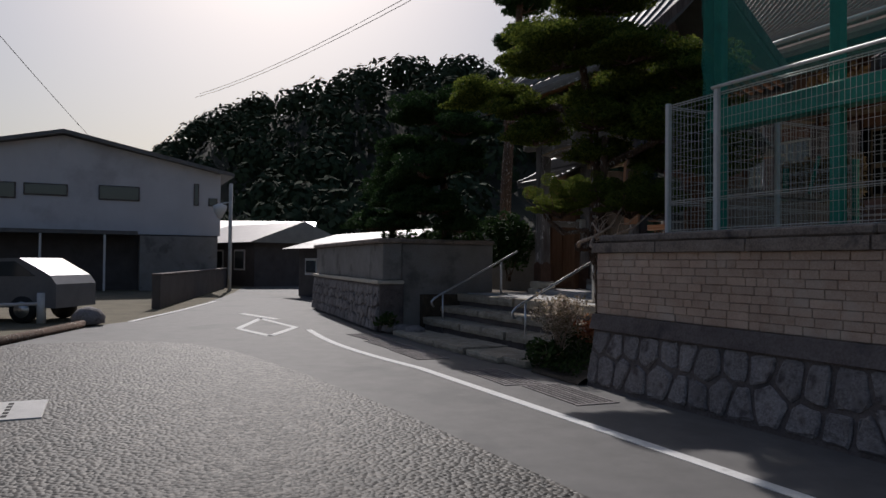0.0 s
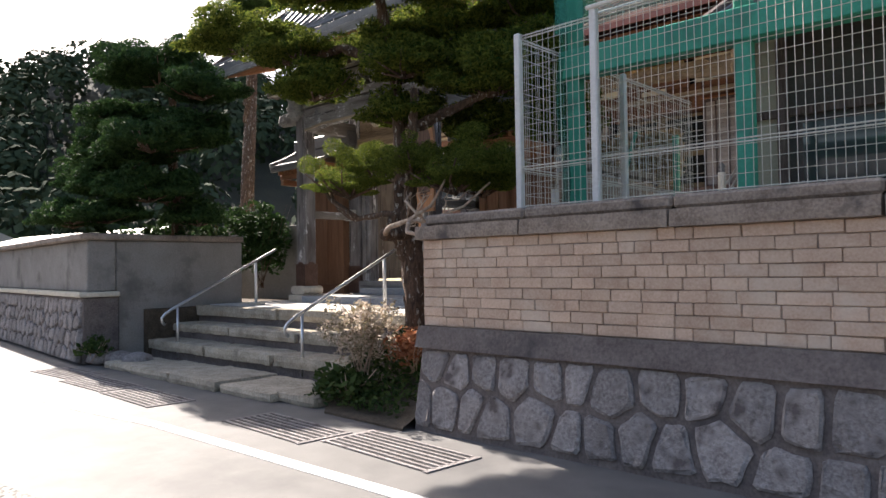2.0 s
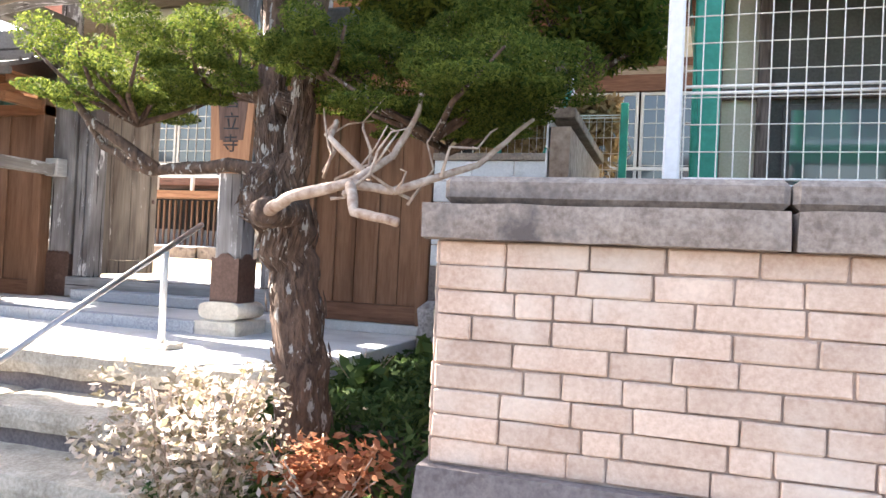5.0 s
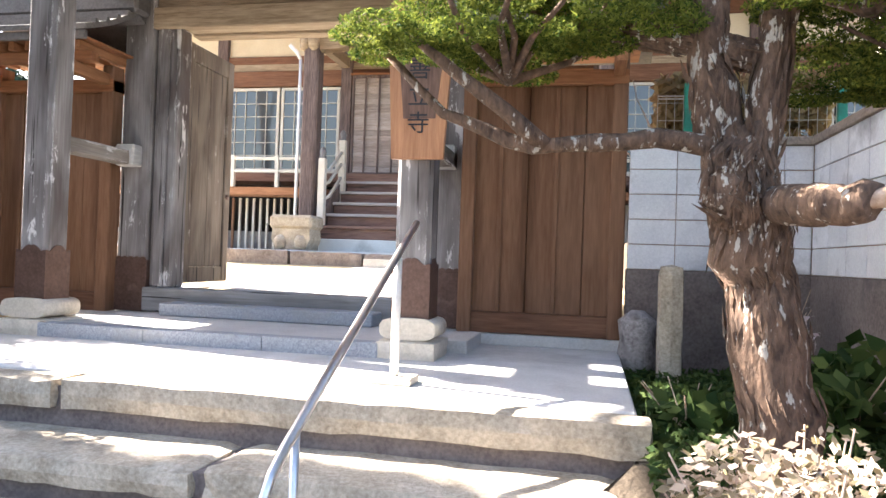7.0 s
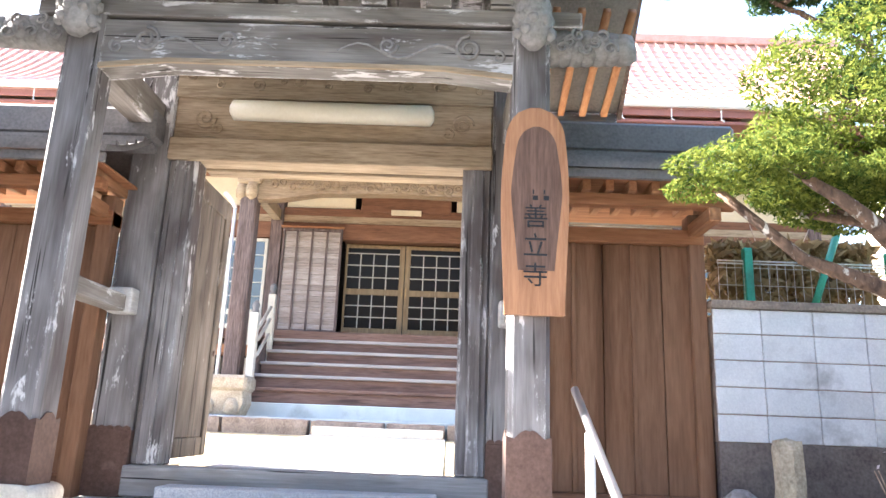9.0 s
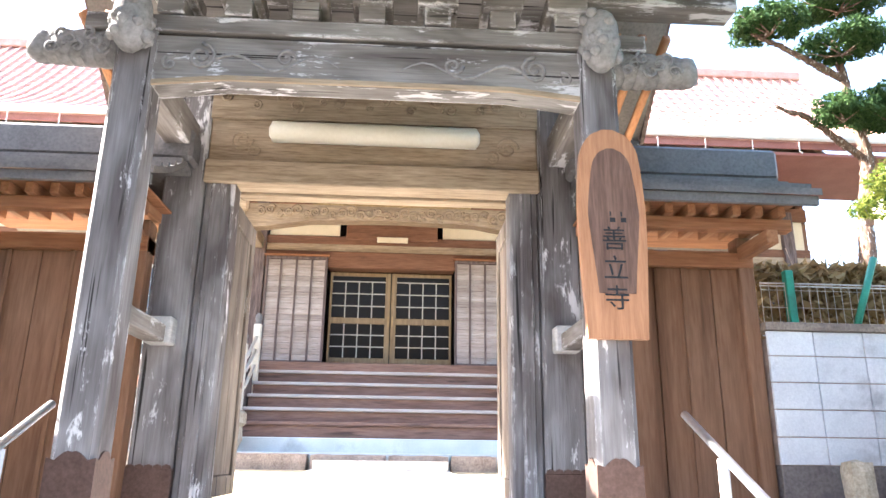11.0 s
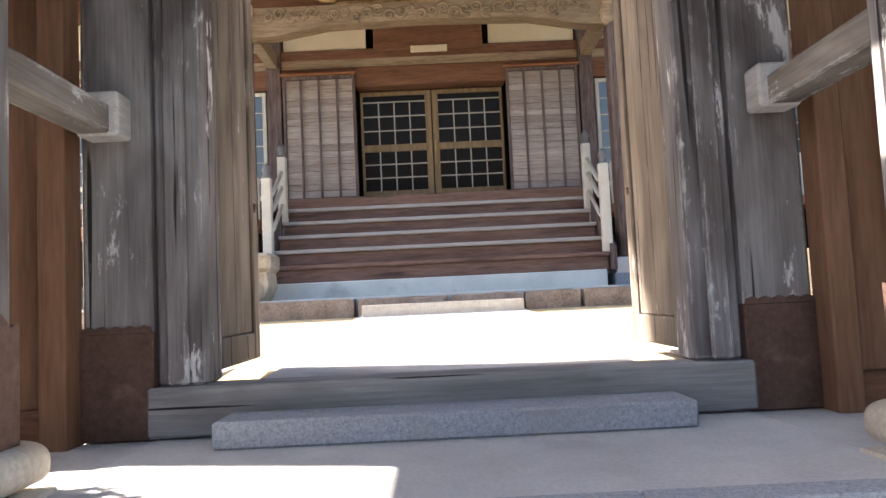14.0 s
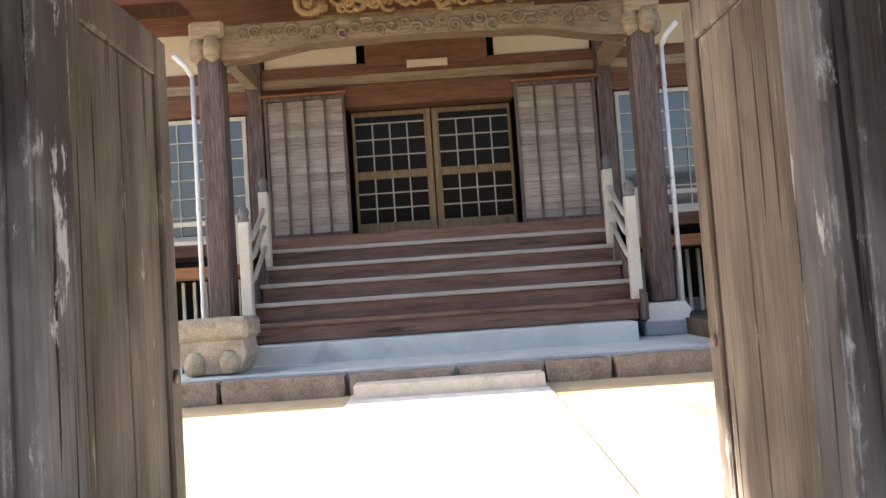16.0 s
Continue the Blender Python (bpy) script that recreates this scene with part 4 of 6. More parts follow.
# ---- wing walls of the gate ----
def wing(sx, x1):
    xa, xb = sorted((sx * 1.684, sx * x1))
    w = thing("wing_wall_" + ("right" if sx > 0 else "left"), ((xa + xb) / 2, 1.1, 0.83), "brown boarded wing wall with a small roof beside the gate", "wall", kind="structure")
    part("ground_sill", boxes((xa, xb, 1.04, 1.3, 0.83, 0.92)), concrete, w)
    part("bottom_rail", boxes((xa + 0.08, xb - 0.08, 1.08, 1.2, 0.925, 1.1)), brown_x, w)
    n = max(3, round((xb - xa) / 0.3))
    part("backing", boxes((xa + 0.06, xb - 0.06, 1.162, 1.2, 1.09, 3.05), c=0), brown_v, w)
    for i in range(n):
        a, b = xa + 0.1 + (xb - xa - 0.2) * i / n, xa + 0.1 + (xb - xa - 0.2) * (i + 1) / n
        part("board", boxes((a + 0.003, b - 0.003, 1.12 + 0.004 * (i % 2), 1.16, 1.1, 3.0), c=0.004), brown_v, w)
    for i in range(1, n, 2):
        a = xa + 0.1 + (xb - xa - 0.2) * i / n
        part("batten", boxes((a - 0.018, a + 0.018, 1.1, 1.119, 1.1, 3.0), c=0.004), brown_v, w)
    for x in (xa, xb - 0.12):
        part("post", boxes((x, x + 0.12, 1.06, 1.22, 0.92, 3.25), c=0.008), brown_v, w)
    part("head_rail", boxes((xa, xb, 1.05, 1.24, 3.0, 3.12)), orange_x, w)
    part("eave_beam", boxes((xa - 0.05, xb + 0.1, 0.62, 0.72, 3.17, 3.26)), orange_x, w)
    part("soffit", boxes((xa - 0.05, xb + 0.1, 0.5, 1.7, 3.345, 3.365), c=0), orange_x, w)
    k = int((xb - xa) / 0.16)
    for i in range(k + 1):
        x = xa + (xb - xa) * i / k
        part("rafter", boxes((x - 0.03, x + 0.03, 0.56, 1.2, 3.262, 3.34), c=0.004), orange_y, w)
    for x in (xa + 0.08, xb - 0.08):
        part("bracket_arm", boxes((x - 0.045, x + 0.045, 0.58, 1.06, 3.06, 3.165), c=0.006), orange_y, w)
    r = pitched_roof("roof", xa - 0.05, xb + 0.22, 1.1, 3.78, 0.38, 3.42, 1.85, 3.42, roof_grey, "", rib=9.0, sag=0.03, thick=0.05, parent=w, tile=0.16)
    part("fascia", boxes((xa - 0.05, xb + 0.2, 0.40, 0.44, 3.30, 3.372), c=0.004), roof_grey, w)
    return w


wing(1, 3.04)
wing(-1, 3.04)
solid("garden_wall", boxes((-11, -3.06, 1.04, 1.2, 0.3, 2.3)), wall_plaster, "plain greyish garden wall beyond the wing wall", "wall")

# ---- concrete block wall and post beside it ----
cw = thing("block_wall", (3.9, 1.1, 0.6), "white concrete block wall on a dark mossy base", "wall", kind="structure")
part("base", boxes((3.06, 4.58, 1.02, 1.22, 0.3, 1.5), (4.42, 4.58, -0.85, 1.019, 0.3, 1.5)), base_band, cw, "dark damp cement base")
part("core", boxes((3.07, 4.57, 1.035, 1.2, 1.5, 2.44), (4.435, 4.57, -0.84, 1.034, 1.5, 2.44), c=0), mortar, cw)
for j in range(5):
    z0 = 1.505 + j * 0.2
    for i in range(4):
        part("block", boxes((3.065 + i * 0.395 - 0.03 * (i > 0), min(4.42, 3.065 + (i + 1) * 0.395 - 0.036), 1.02, 1.05, z0, min(2.49, z0 + 0.192)), c=0.004), block_wall, cw) if 3.065 + i * 0.395 < 4.4 else None
    for i in range(5):
        part("block", boxes((4.42, 4.45, -0.84 + i * 0.37, -0.84 + i * 0.37 + 0.362, z0, min(2.49, z0 + 0.192)), c=0.004), block_wall, cw)
part("cap", boxes((3.05, 4.6, 1.0, 1.24, 2.495, 2.56), (4.4, 4.6, -0.85, 0.998, 2.495, 2.56)), coping_stone, cw)
sp = thing("stone_post", (3.36, 0.6, 0.66), "small weathered square stone marker post", "stone post")
part("shaft", rough_stone(3.265, 3.46, 0.52, 0.69, 0.6, 1.55, 2, 0.01), step_stone, sp)
st = Shape().lathe(3.15, 0.9, [(0.1, 0.6), (0.16, 0.75), (0.13, 0.95), (0.15, 1.1), (0.05, 1.18)], 8)
solid("garden_stone", st, rubble, "mottled black and white upright garden stone", "stone", kind="")


# ---- brick street wall with fence ----
BX0, BX1, BY = 4.44, 15.0, -2.995
bw = thing("brick_wall", (8, -2.9, 0), "pale pink brick wall on a rubble stone base", "wall", kind="structure")
part("core", boxes((BX0 - 0.006, BX1, BY - 0.006, BY + 0.34, 0.86, 1.64), (BX0 - 0.006, BX0 + 0.32, BY + 0.34, -0.86, 0.6, 1.64), c=0), mortar, bw)
part("base_core", Shape().add([(BX0 + 0.03, BY - 0.18, 0.0), (BX1, BY - 0.18, 0.0), (BX1, BY + 0.34, 0.0), (BX0 + 0.03, BY + 0.34, 0.0),
                               (BX0 + 0.03, BY - 0.07, 0.72), (BX1, BY - 0.07, 0.72), (BX1, BY + 0.34, 0.72), (BX0 + 0.03, BY + 0.34, 0.72)],
                              [(0, 1, 5, 4), (1, 2, 6, 5), (3, 0, 4, 7), (4, 5, 6, 7), (2, 3, 7, 6)]), base_band, bw)
part("cement_band", Shape().add([(BX0 - 0.03, BY - 0.115, 0.7), (BX1, BY - 0.115, 0.7), (BX1, BY - 0.06, 0.88), (BX0 - 0.03, BY - 0.06, 0.88), (BX0 - 0.03, BY + 0.3, 0.7), (BX1, BY + 0.3, 0.7), (BX1, BY + 0.3, 0.88), (BX0 - 0.03, BY + 0.3, 0.88)],
                                [(0, 1, 2, 3), (3, 2, 6, 7), (4, 0, 3, 7), (0, 4, 5, 1), (1, 5, 6, 2)]), base_band, bw, "dark cement band")
k = 0
x = BX0 - 0.06
while x < BX1:
    w = min(1.15 + 0.1 * math.sin(k), BX1 - x)
    part("coping_slab", rough_stone(x + 0.002, x + w - 0.002, BY - 0.075, BY + 0.42, 1.636, 1.768, x, 0.007, 0.08, 0.008), coping_stone, bw)
    part("coping_top", Shape().box(x + 0.06 * (k == 0) + 0.003, x + w - 0.003, BY, BY + 0.4, 1.767, 1.86, 0.02), coping_stone, bw)
    x += w
    k += 1
part("coping_slab", rough_stone(BX0 - 0.065, BX0 + 0.4, BY + 0.425, -0.8, 1.636, 1.768, 9, 0.008, 0.1, 0.02), coping_stone, bw)
part("coping_top", Shape().box(BX0, BX0 + 0.38, BY + 0.425, -0.8, 1.767, 1.86, 0.02), coping_stone, bw)
solid("school_yard", boxes((BX0 + 0.4, 40, BY + 0.34, 30, 0.0, 1.8), c=0), dry_ground, "raised earthy yard behind the brick wall", "ground")


def fence_post(x, y, z0, z1, y2=None):
    return Shape().box(x - 0.03, x + 0.03, y - 0.03, y + 0.03, z0, z1, 0.008)


def mesh_panel(ax, ay, bx, by, z0, z1, px=0.055, pz=0.1):
    """A welded wire panel between two plan points."""
    s = Shape()
    L = math.hypot(bx - ax, by - ay)
    d = Vector(((bx - ax) / L, (by - ay) / L, 0))
    n = Vector((-d.y, d.x, 0)) * 0.0035
    A = Vector((ax, ay, 0))

    def bar(p, q, r=0.003):
        s.tube([p, q], r, 3, cap=False)
    k = int(L / px)
    for i in range(k + 1):
        p = A + d * (L * i / k)
        bar(p + Vector((0, 0, z0)), p + Vector((0, 0, z1)))
    z = z0 + 0.03
    while z <= z1:
        bar(A + n + Vector((0, 0, z)), A + d * L + n + Vector((0, 0, z)), 0.0033)
        z += pz
    for z in (z0 + 0.02, z0 + 0.36, z1 - 0.02):
        for o in (-0.012, 0.012):
            s.tube([A + n * 4 + Vector((0, 0, z + o)), A + d * L + n * 4 + Vector((0, 0, z + o))], 0.007, 4)
    return s


def wires(shape, parent):
    tagged(part("wire_panel", shape, wire_mat, parent), kind="stuff")


fence = thing("mesh_fence", (8, -2.57, 1.86), "cream welded wire mesh fence on the brick wall", "fence")
FY = BY + 0.43
for x in (5.945, 8.09, 10.1, 12.2, 14.3):
    part("post", fence_post(x, FY, 1.8, 3.45), white_post, fence)
part("post", fence_post(5.18, FY + 0.02, 1.8, 3.42), white_post, fence)
for a, b in ((5.22, 5.91), (5.98, 8.05), (8.13, 10.07), (10.13, 12.17), (12.23, 14.27)):
    wires(mesh_panel(a, FY, b, FY, 1.88, 3.4), fence)
wires(mesh_panel(5.18, FY + 0.05, 5.18, 1.0, 1.88, 3.4), fence)
part("post", fence_post(5.18, -0.7, 1.8, 3.42), white_post, fence)
part("top_rail", Shape().tube([(5.9, FY - 0.03, 3.45), (14.5, FY - 0.03, 3.45)], 0.02, 8), white_post, fence)

gf = thing("net_frame", (7, -1.5, 1.8), "green painted steel frame carrying a green safety net", "frame")
for x in (5.32, 6.86, 8.9, 11.0, 13.1):
    part("post", boxes((x - 0.06, x + 0.06, -1.91, -1.79, 1.8, 5.6), c=0.01), green_paint, gf)
part("beam", boxes((5.2, 14, -1.95, -1.75, 3.12, 3.38), c=0.01), green_paint, gf)
part("beam", boxes((5.2, 14, -1.93, -1.77, 5.4, 5.6), c=0.01), green_paint, gf)
ns = Shape()
nx, nz = 40, 10
vs = [(5.25 + 9 * i / nx, -2.08 + 0.04 * math.sin(i * 1.3) + 0.02 * math.sin(j * 2.0 + i), 3.5 + 2.1 * j / nz) for j in range(nz + 1) for i in range(nx + 1)]
ns.add(vs, [(j * (nx + 1) + i, j * (nx + 1) + i + 1, (j + 1) * (nx + 1) + i + 1, (j + 1) * (nx + 1) + i) for j in range(nz) for i in range(nx)], True)
part("net_sheet", ns, net, gf, "hanging translucent green net")
ns = Shape()
vs = [(5.26 + 0.03 * math.sin(j * 1.4), -2.05 + 0.25 * i / 6, 1.86 + 3.7 * j / 12) for j in range(13) for i in range(7)]
ns.add(vs, [(j * 7 + i, j * 7 + i + 1, (j + 1) * 7 + i + 1, (j + 1) * 7 + i) for j in range(12) for i in range(6)], True)
part("net_edge", ns, net, gf, "gathered net edge")

# house behind the fence
yh = thing("yard_house", (9, 2.7, 1.8), "beige house with dark posts behind the net", "house")
part("wall", boxes((5.5, 5.98, 1.9, 3.0, 1.8, 4.4), c=0), beige_wall, yh)
# rest of the wall in a dark colour that paints the dimness behind the net
part("boarded_wall", boxes((5.981, 15, 1.9, 3.0, 1.8, 4.4), c=0), dark_panel, yh)
for x in (5.55, 5.98, 7.4, 9.4, 11.6, 13.8):
    part("post", boxes((x - 0.06, x + 0.06, 1.82, 1.95, 1.8, 4.4)), dark_wood, yh)
part("belt_rail", boxes((5.5, 15, 1.84, 1.9, 3.2, 3.3)), dark_wood, yh)
for x in (6.15, 7.9, 10.0, 12.1):
    w = part("window", boxes((x, x + 1.1, 1.86, 1.94, 2.1, 3.15)), dark_panel, yh)
    part("pane", boxes((x + 0.06, x + 1.04, 1.85, 1.86, 2.16, 3.09), c=0), glass, w)
pitched_roof("roof", 5.45, 15.6, 2.1, 5.0, 0.95, 4.35, 3.1, 4.35, roof_grey, "", rib=0.3, parent=yh, fascia=dark_wood, sag=0.05)
part("barge_board", Shape().prism([(0.9, 4.12), (2.1, 4.8), (2.1, 5.04), (0.9, 4.38)], 5.37, 5.445, "x"), dark_wood, yh)


# ---- old wall to the west of the steps ----
def rot_wall(ax, ay, bx, by):
    d = Vector((bx - ax, by - ay, 0))
    return Matrix.Translation((ax, ay, 0)) @ Matrix.Rotation(math.atan2(d.y, d.x), 4, "Z"), d.length


lw = thing("old_street_wall", (-6, -2.9, 0), "old mortared wall on a rubble base, mossy coping", "wall", kind="structure")
M, L = rot_wall(-10.4, -2.55, -2.5, -3.3)
part("base", Shape().box(0, L, -0.04, 0.5, 0, 1.02, 0.02, M), base_band, lw)
part("ledge", Shape().box(0, L + 0.05, -0.1, 0.5, 1.022, 1.1, 0.015, M), pale_stone, lw, "pale ledge course")
part("plaster_face", Shape().box(0, L, 0.03, 0.45, 1.102, 1.9, 0.02, M), wall_plaster, lw)
part("coping", Shape().box(-0.05, L + 0.08, -0.08, 0.55, 1.902, 2.0, 0.02, M), coping_stone, lw)
part("return_wall", boxes((-2.93, -2.5, -2.84, -0.6, 0.0, 1.9), c=0.02), wall_plaster, lw)
part("return_coping", boxes((-3.0, -2.43, -2.75, -0.6, 1.902, 2.0), c=0.02), coping_stone, lw)


# ---- handrails ----
def handrail(x):
    g = thing("handrail", (x, -1.7, 0.1), "polished steel stair handrail on two posts", "handrail", "stair handrails")
    part("rail", Shape().tube([(x, -2.56, 0.60), (x, -2.6, 0.64), (x, -2.61, 0.70), (x, -2.56, 0.76), (x, -2.45, 0.83), (x, -0.60, 1.746)], 0.021, 10), steel, g)
    part("post", Shape().tube([(x, -2.36, 0.1), (x, -2.36, 0.87)], 0.019, 10), steel, g)
    part("post", Shape().tube([(x, -1.0, 0.85), (x, -1.0, 1.529)], 0.024, 10), white_post, g)
    part("foot", boxes((x - 0.12, x + 0.12, -1.1, -0.9, 0.828, 0.868), c=0.006), pale_stone, g)
    return g


handrail(1.723)
handrail(-1.43)

# ---- main hall ----
HY = 10.68
hall = thing("temple_hall", (0, 12, 1.58), "wooden temple main hall with red tile roof", "hall", kind="structure")
part("rear_wall", boxes((-9.5, 9.5, 16.8, 17.0, 1.5, 7.3), (-9.5, -9.3, HY + 0.2, 16.8, 1.5, 7.3), (9.3, 9.5, HY + 0.2, 16.8, 1.5, 7.3), c=0), brown_v, hall)
# black sheet painted as the shade inside the hall
part("inner_dark", boxes((-9.2, 9.2, HY + 0.9, HY + 1.0, 1.6, 7.2), c=0), opening_shade, hall)
part("floor_beam", boxes((-9.4, 9.4, 10.02, HY + 0.3, 3.12, 3.32), c=0.01), stair_wood, hall)
part("lattice_base", boxes((-9.4, -2.9, 10.3, 10.36, 1.6, 2.0), (2.9, 9.4, 10.3, 10.36, 1.6, 2.0), c=0.01), wall_plaster, hall)
for sx in (-1, 1):
    for i in range(38):
        x = sx * (2.95 + i * 0.17)
        part("under_slat", boxes((x - 0.025, x + 0.025, 10.2, 10.25, 1.6, 2.75), c=0.004), pale_lattice if i < 14 else brown_v, hall)
    a, b = sorted((sx * 2.9, sx * 9.4))
    part("veranda_edge", boxes((a, b, 9.55, 10.2, 2.78, 2.95), c=0.01), orange_x, hall)
    part("veranda_rail", boxes((a, b, 9.6, 9.66, 3.55, 3.62), (a, b, 9.6, 9.66, 3.28, 3.34)), pale_lattice, hall)
    for i in range(7):
        x = sx * (2.95 + i * 1.05)
        part("baluster", boxes((x - 0.04, x + 0.04, 9.59, 9.67, 2.95, 3.66)), pale_lattice, hall)
    # flanking glazed sliding doors
    for i in range(4):
        xa, xb = sorted((sx * (3.0 + i * 1.5), sx * (3.0 + i * 1.5 + 1.46)))
        w = part("window", boxes((xa, xa + 0.07, HY, HY + 0.05, 3.33, 5.4), (xb - 0.07, xb, HY, HY + 0.05, 3.33, 5.4), (xa + 0.07, xb - 0.07, HY, HY + 0.05, 5.33, 5.4),
                                 (xa + 0.07, xb - 0.07, HY, HY + 0.05, 3.33, 3.5)), pale_lattice, hall)
        part("pane", boxes((xa + 0.07, xb - 0.07, HY + 0.03, HY + 0.04, 3.5, 5.33), c=0), glass, w)
        mu = Shape()
        for j in range(1, 5):
            x = xa + 0.07 + (xb - xa - 0.14) * j / 5
            mu.box(x - 0.008, x + 0.008, HY + 0.005, HY + 0.029, 3.5, 5.33, 0)
        for j in range(1, 6):
            z = 3.5 + 1.83 * j / 6
            mu.box(xa + 0.07, xb - 0.07, HY + 0.008, HY + 0.028, z - 0.008, z + 0.008, 0)
        part("muntins", mu, pale_lattice, w)
# wall posts and beams
for x in (-8.9, -5.95, -2.83, 2.83, 5.95, 8.9):
    part("wall_post", boxes((x - 0.13, x + 0.13, HY - 0.1, HY + 0.14, 3.32, 7.0), c=0.012), dark_wood, hall)
part("head_beam", boxes((-9.4, 9.4, HY - 0.06, HY + 0.1, 5.42, 5.78), c=0.01), brown_x, hall)
part("upper_beam", boxes((-9.4, 9.4, HY - 0.03, HY + 0.1, 5.95, 6.13), c=0.01), brown_x, hall)
part("frieze_beam", boxes((-9.4, 9.4, HY - 0.02, HY + 0.1, 5.782, 5.948), c=0.004), tan_wood, hall)
for a, b in ((-9.3, -5.8), (-5.8, -2.98), (-2.66, -1.15), (1.1, 2.66), (2.98, 5.8), (5.8, 9.3)):
    part("plaster_panel", boxes((a, b, HY + 0.02, HY + 0.08, 6.13, 6.8), c=0), plaster, hall)
part("tablet", boxes((-1.0, 0.98, HY - 0.12, HY - 0.04, 6.05, 6.6), c=0.02), brown_x, hall, "reddish framed tablet over the door")
part("small_plate", boxes((-0.33, 0.33, HY - 0.16, HY - 0.122, 5.98, 6.1), c=0.006), plaster, hall, "small pale plate")
part("top_beam", boxes((-9.4, 9.4, HY - 0.05, HY + 0.12, 6.8, 7.1), c=0.01), brown_x, hall)

# shutters of many slats
for sx in (-1, 1):
    xa, xb = sorted((sx * 1.36, sx * 2.66))
    sh = part("shutter", boxes((xa, xa + 0.05, HY - 0.16, HY - 0.1, 3.33, 5.62), (xb - 0.05, xb, HY - 0.16, HY - 0.1, 3.33, 5.62), (xa + 0.05, xb - 0.05, HY - 0.16, HY - 0.1, 5.56, 5.62),
                               (xa + 0.05, xb - 0.05, HY - 0.16, HY - 0.1, 3.33, 3.41)), dark_wood, hall, "slatted wooden shutter")
    for i in range(18):
        z = 3.415 + i * 0.119
        m = pose((xa + xb) / 2, HY - 0.115, z + 0.058, -9, 0, 0)
        part("slat", Shape().box(-(xb - xa) / 2 + 0.052, (xb - xa) / 2 - 0.052, -0.008, 0.008, -0.06, 0.06, 0.004, m), shutter_wood, sh)
    for i in range(1, 4):
        x = xa + (xb - xa) * i / 4
        part("batten", boxes((x - 0.02, x + 0.02, HY - 0.165, HY - 0.138, 3.41, 5.56), c=0.004), dark_wood, sh)
    part("cap_board", boxes((xa - 0.04, xb + 0.04, HY - 0.2, HY - 0.09, 5.625, 5.665)), orange_x, sh)

# double sliding lattice doors
DY = HY + 0.26
part("door_head", boxes((-1.36, 1.36, HY + 0.102, HY + 0.36, 5.43, 5.78), c=0.004), brown_x, hall)
for sx in (-1, 1):
    xa, xb = sorted((sx * 0.01, sx * 1.32))
    wa, wb = (0.11, 0.05) if sx > 0 else (0.05, 0.11)
    d = part("lattice_door", boxes((xa, xa + wa, DY, DY + 0.05, 3.34, 5.4), (xb - wb, xb, DY, DY + 0.05, 3.34, 5.4), (xa + wa, xb - wb, DY, DY + 0.05, 3.34, 3.54),
                                   (xa + wa, xb - wb, DY, DY + 0.05, 4.27, 4.4), (xa + wa, xb - wb, DY, DY + 0.05, 5.32, 5.4)), ochre_wood, hall, "ochre lattice sliding door")
    # pane colour carries the darkness of the room behind
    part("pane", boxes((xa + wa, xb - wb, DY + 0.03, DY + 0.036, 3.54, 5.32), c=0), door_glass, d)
    for j in range(1, 4):
        x = xa + wa + (xb - xa - wa - wb) * j / 4
        part("bar", boxes((x - 0.011, x + 0.011, DY + 0.006, DY + 0.028, 3.54, 4.27), (x - 0.011, x + 0.011, DY + 0.006, DY + 0.028, 4.4, 5.2), c=0.002), door_bar, d)
    for z in (3.78, 4.03, 4.66, 4.93, 5.2):
        part("bar", boxes((xa + wa, xb - wb, DY + 0.008, DY + 0.026, z - 0.011, z + 0.011), c=0.002), door_bar, d)
    part("handle", boxes((sx * 0.045 - 0.012, sx * 0.045 + 0.012, DY - 0.012, DY, 4.22, 4.44), c=0.004), gold_wood, d)

# stairs: five risers between stringers
stair = thing("wooden_stairs", (0, 9.2, 1.83), "wide dark wooden stairs, treads coloured pale as if lit", "stairs")
NR = 5
for i in range(NR):
    y = 8.5 + i * 0.37
    z = 1.84 + i * 0.262
    hw = 2.55 - 0.0 * i
    part("riser", boxes((-hw + 0.02, hw - 0.02, y + 0.05, y + 0.08, z, z + 0.2), c=0.004), stair_wood, stair)
    # upper treads take the pale colour that paints light on their edges
    part("tread", boxes((-hw, hw, y, y + 0.45, z + 0.2, z + 0.262), c=0.012), lit_tread_wood if i else stair_wood, stair)
for sx in (-1, 1):
    a, b = sorted((sx * 2.56, sx * 2.64))
    part("stringer", Shape().prism([(8.45, 1.83), (10.1, 1.83), (10.1, 3.2), (9.9, 3.2), (8.45, 2.15)], a, b, "x"), dark_wood, stair)
    # balustrade
    b1 = thing("stair_balustrade", (sx * 2.72, 9.2, 1.8), "pale carved wooden stair balustrade with black caps", "balustrade", "stair balustrades")
    for y, z0, z1 in ((8.62, 1.83, 3.45), (9.75, 1.83, 4.0)):
        part("newel", Shape().box(sx * 2.55 - 0.07, sx * 2.55 + 0.07, y - 0.07, y + 0.07, z0 + 0.25, z1, 0.012), pale_lattice, b1)
        part("cap", Shape().lathe(sx * 2.55, y, [(0.055, z1), (0.07, z1 + 0.03), (0.05, z1 + 0.06), (0.075, z1 + 0.13), (0.05, z1 + 0.19), (0.01, z1 + 0.23)], 12), roof_grey, b1, "black metal onion cap")
    for o in (0.0, 0.3, 0.55):
        part("rail", Shape().tube([(sx * 2.55, 8.69, 2.62 + o), (sx * 2.55, 9.0, 2.72 + o), (sx * 2.55, 9.68, 3.18 + o)], 0.035, 8), pale_lattice, b1)

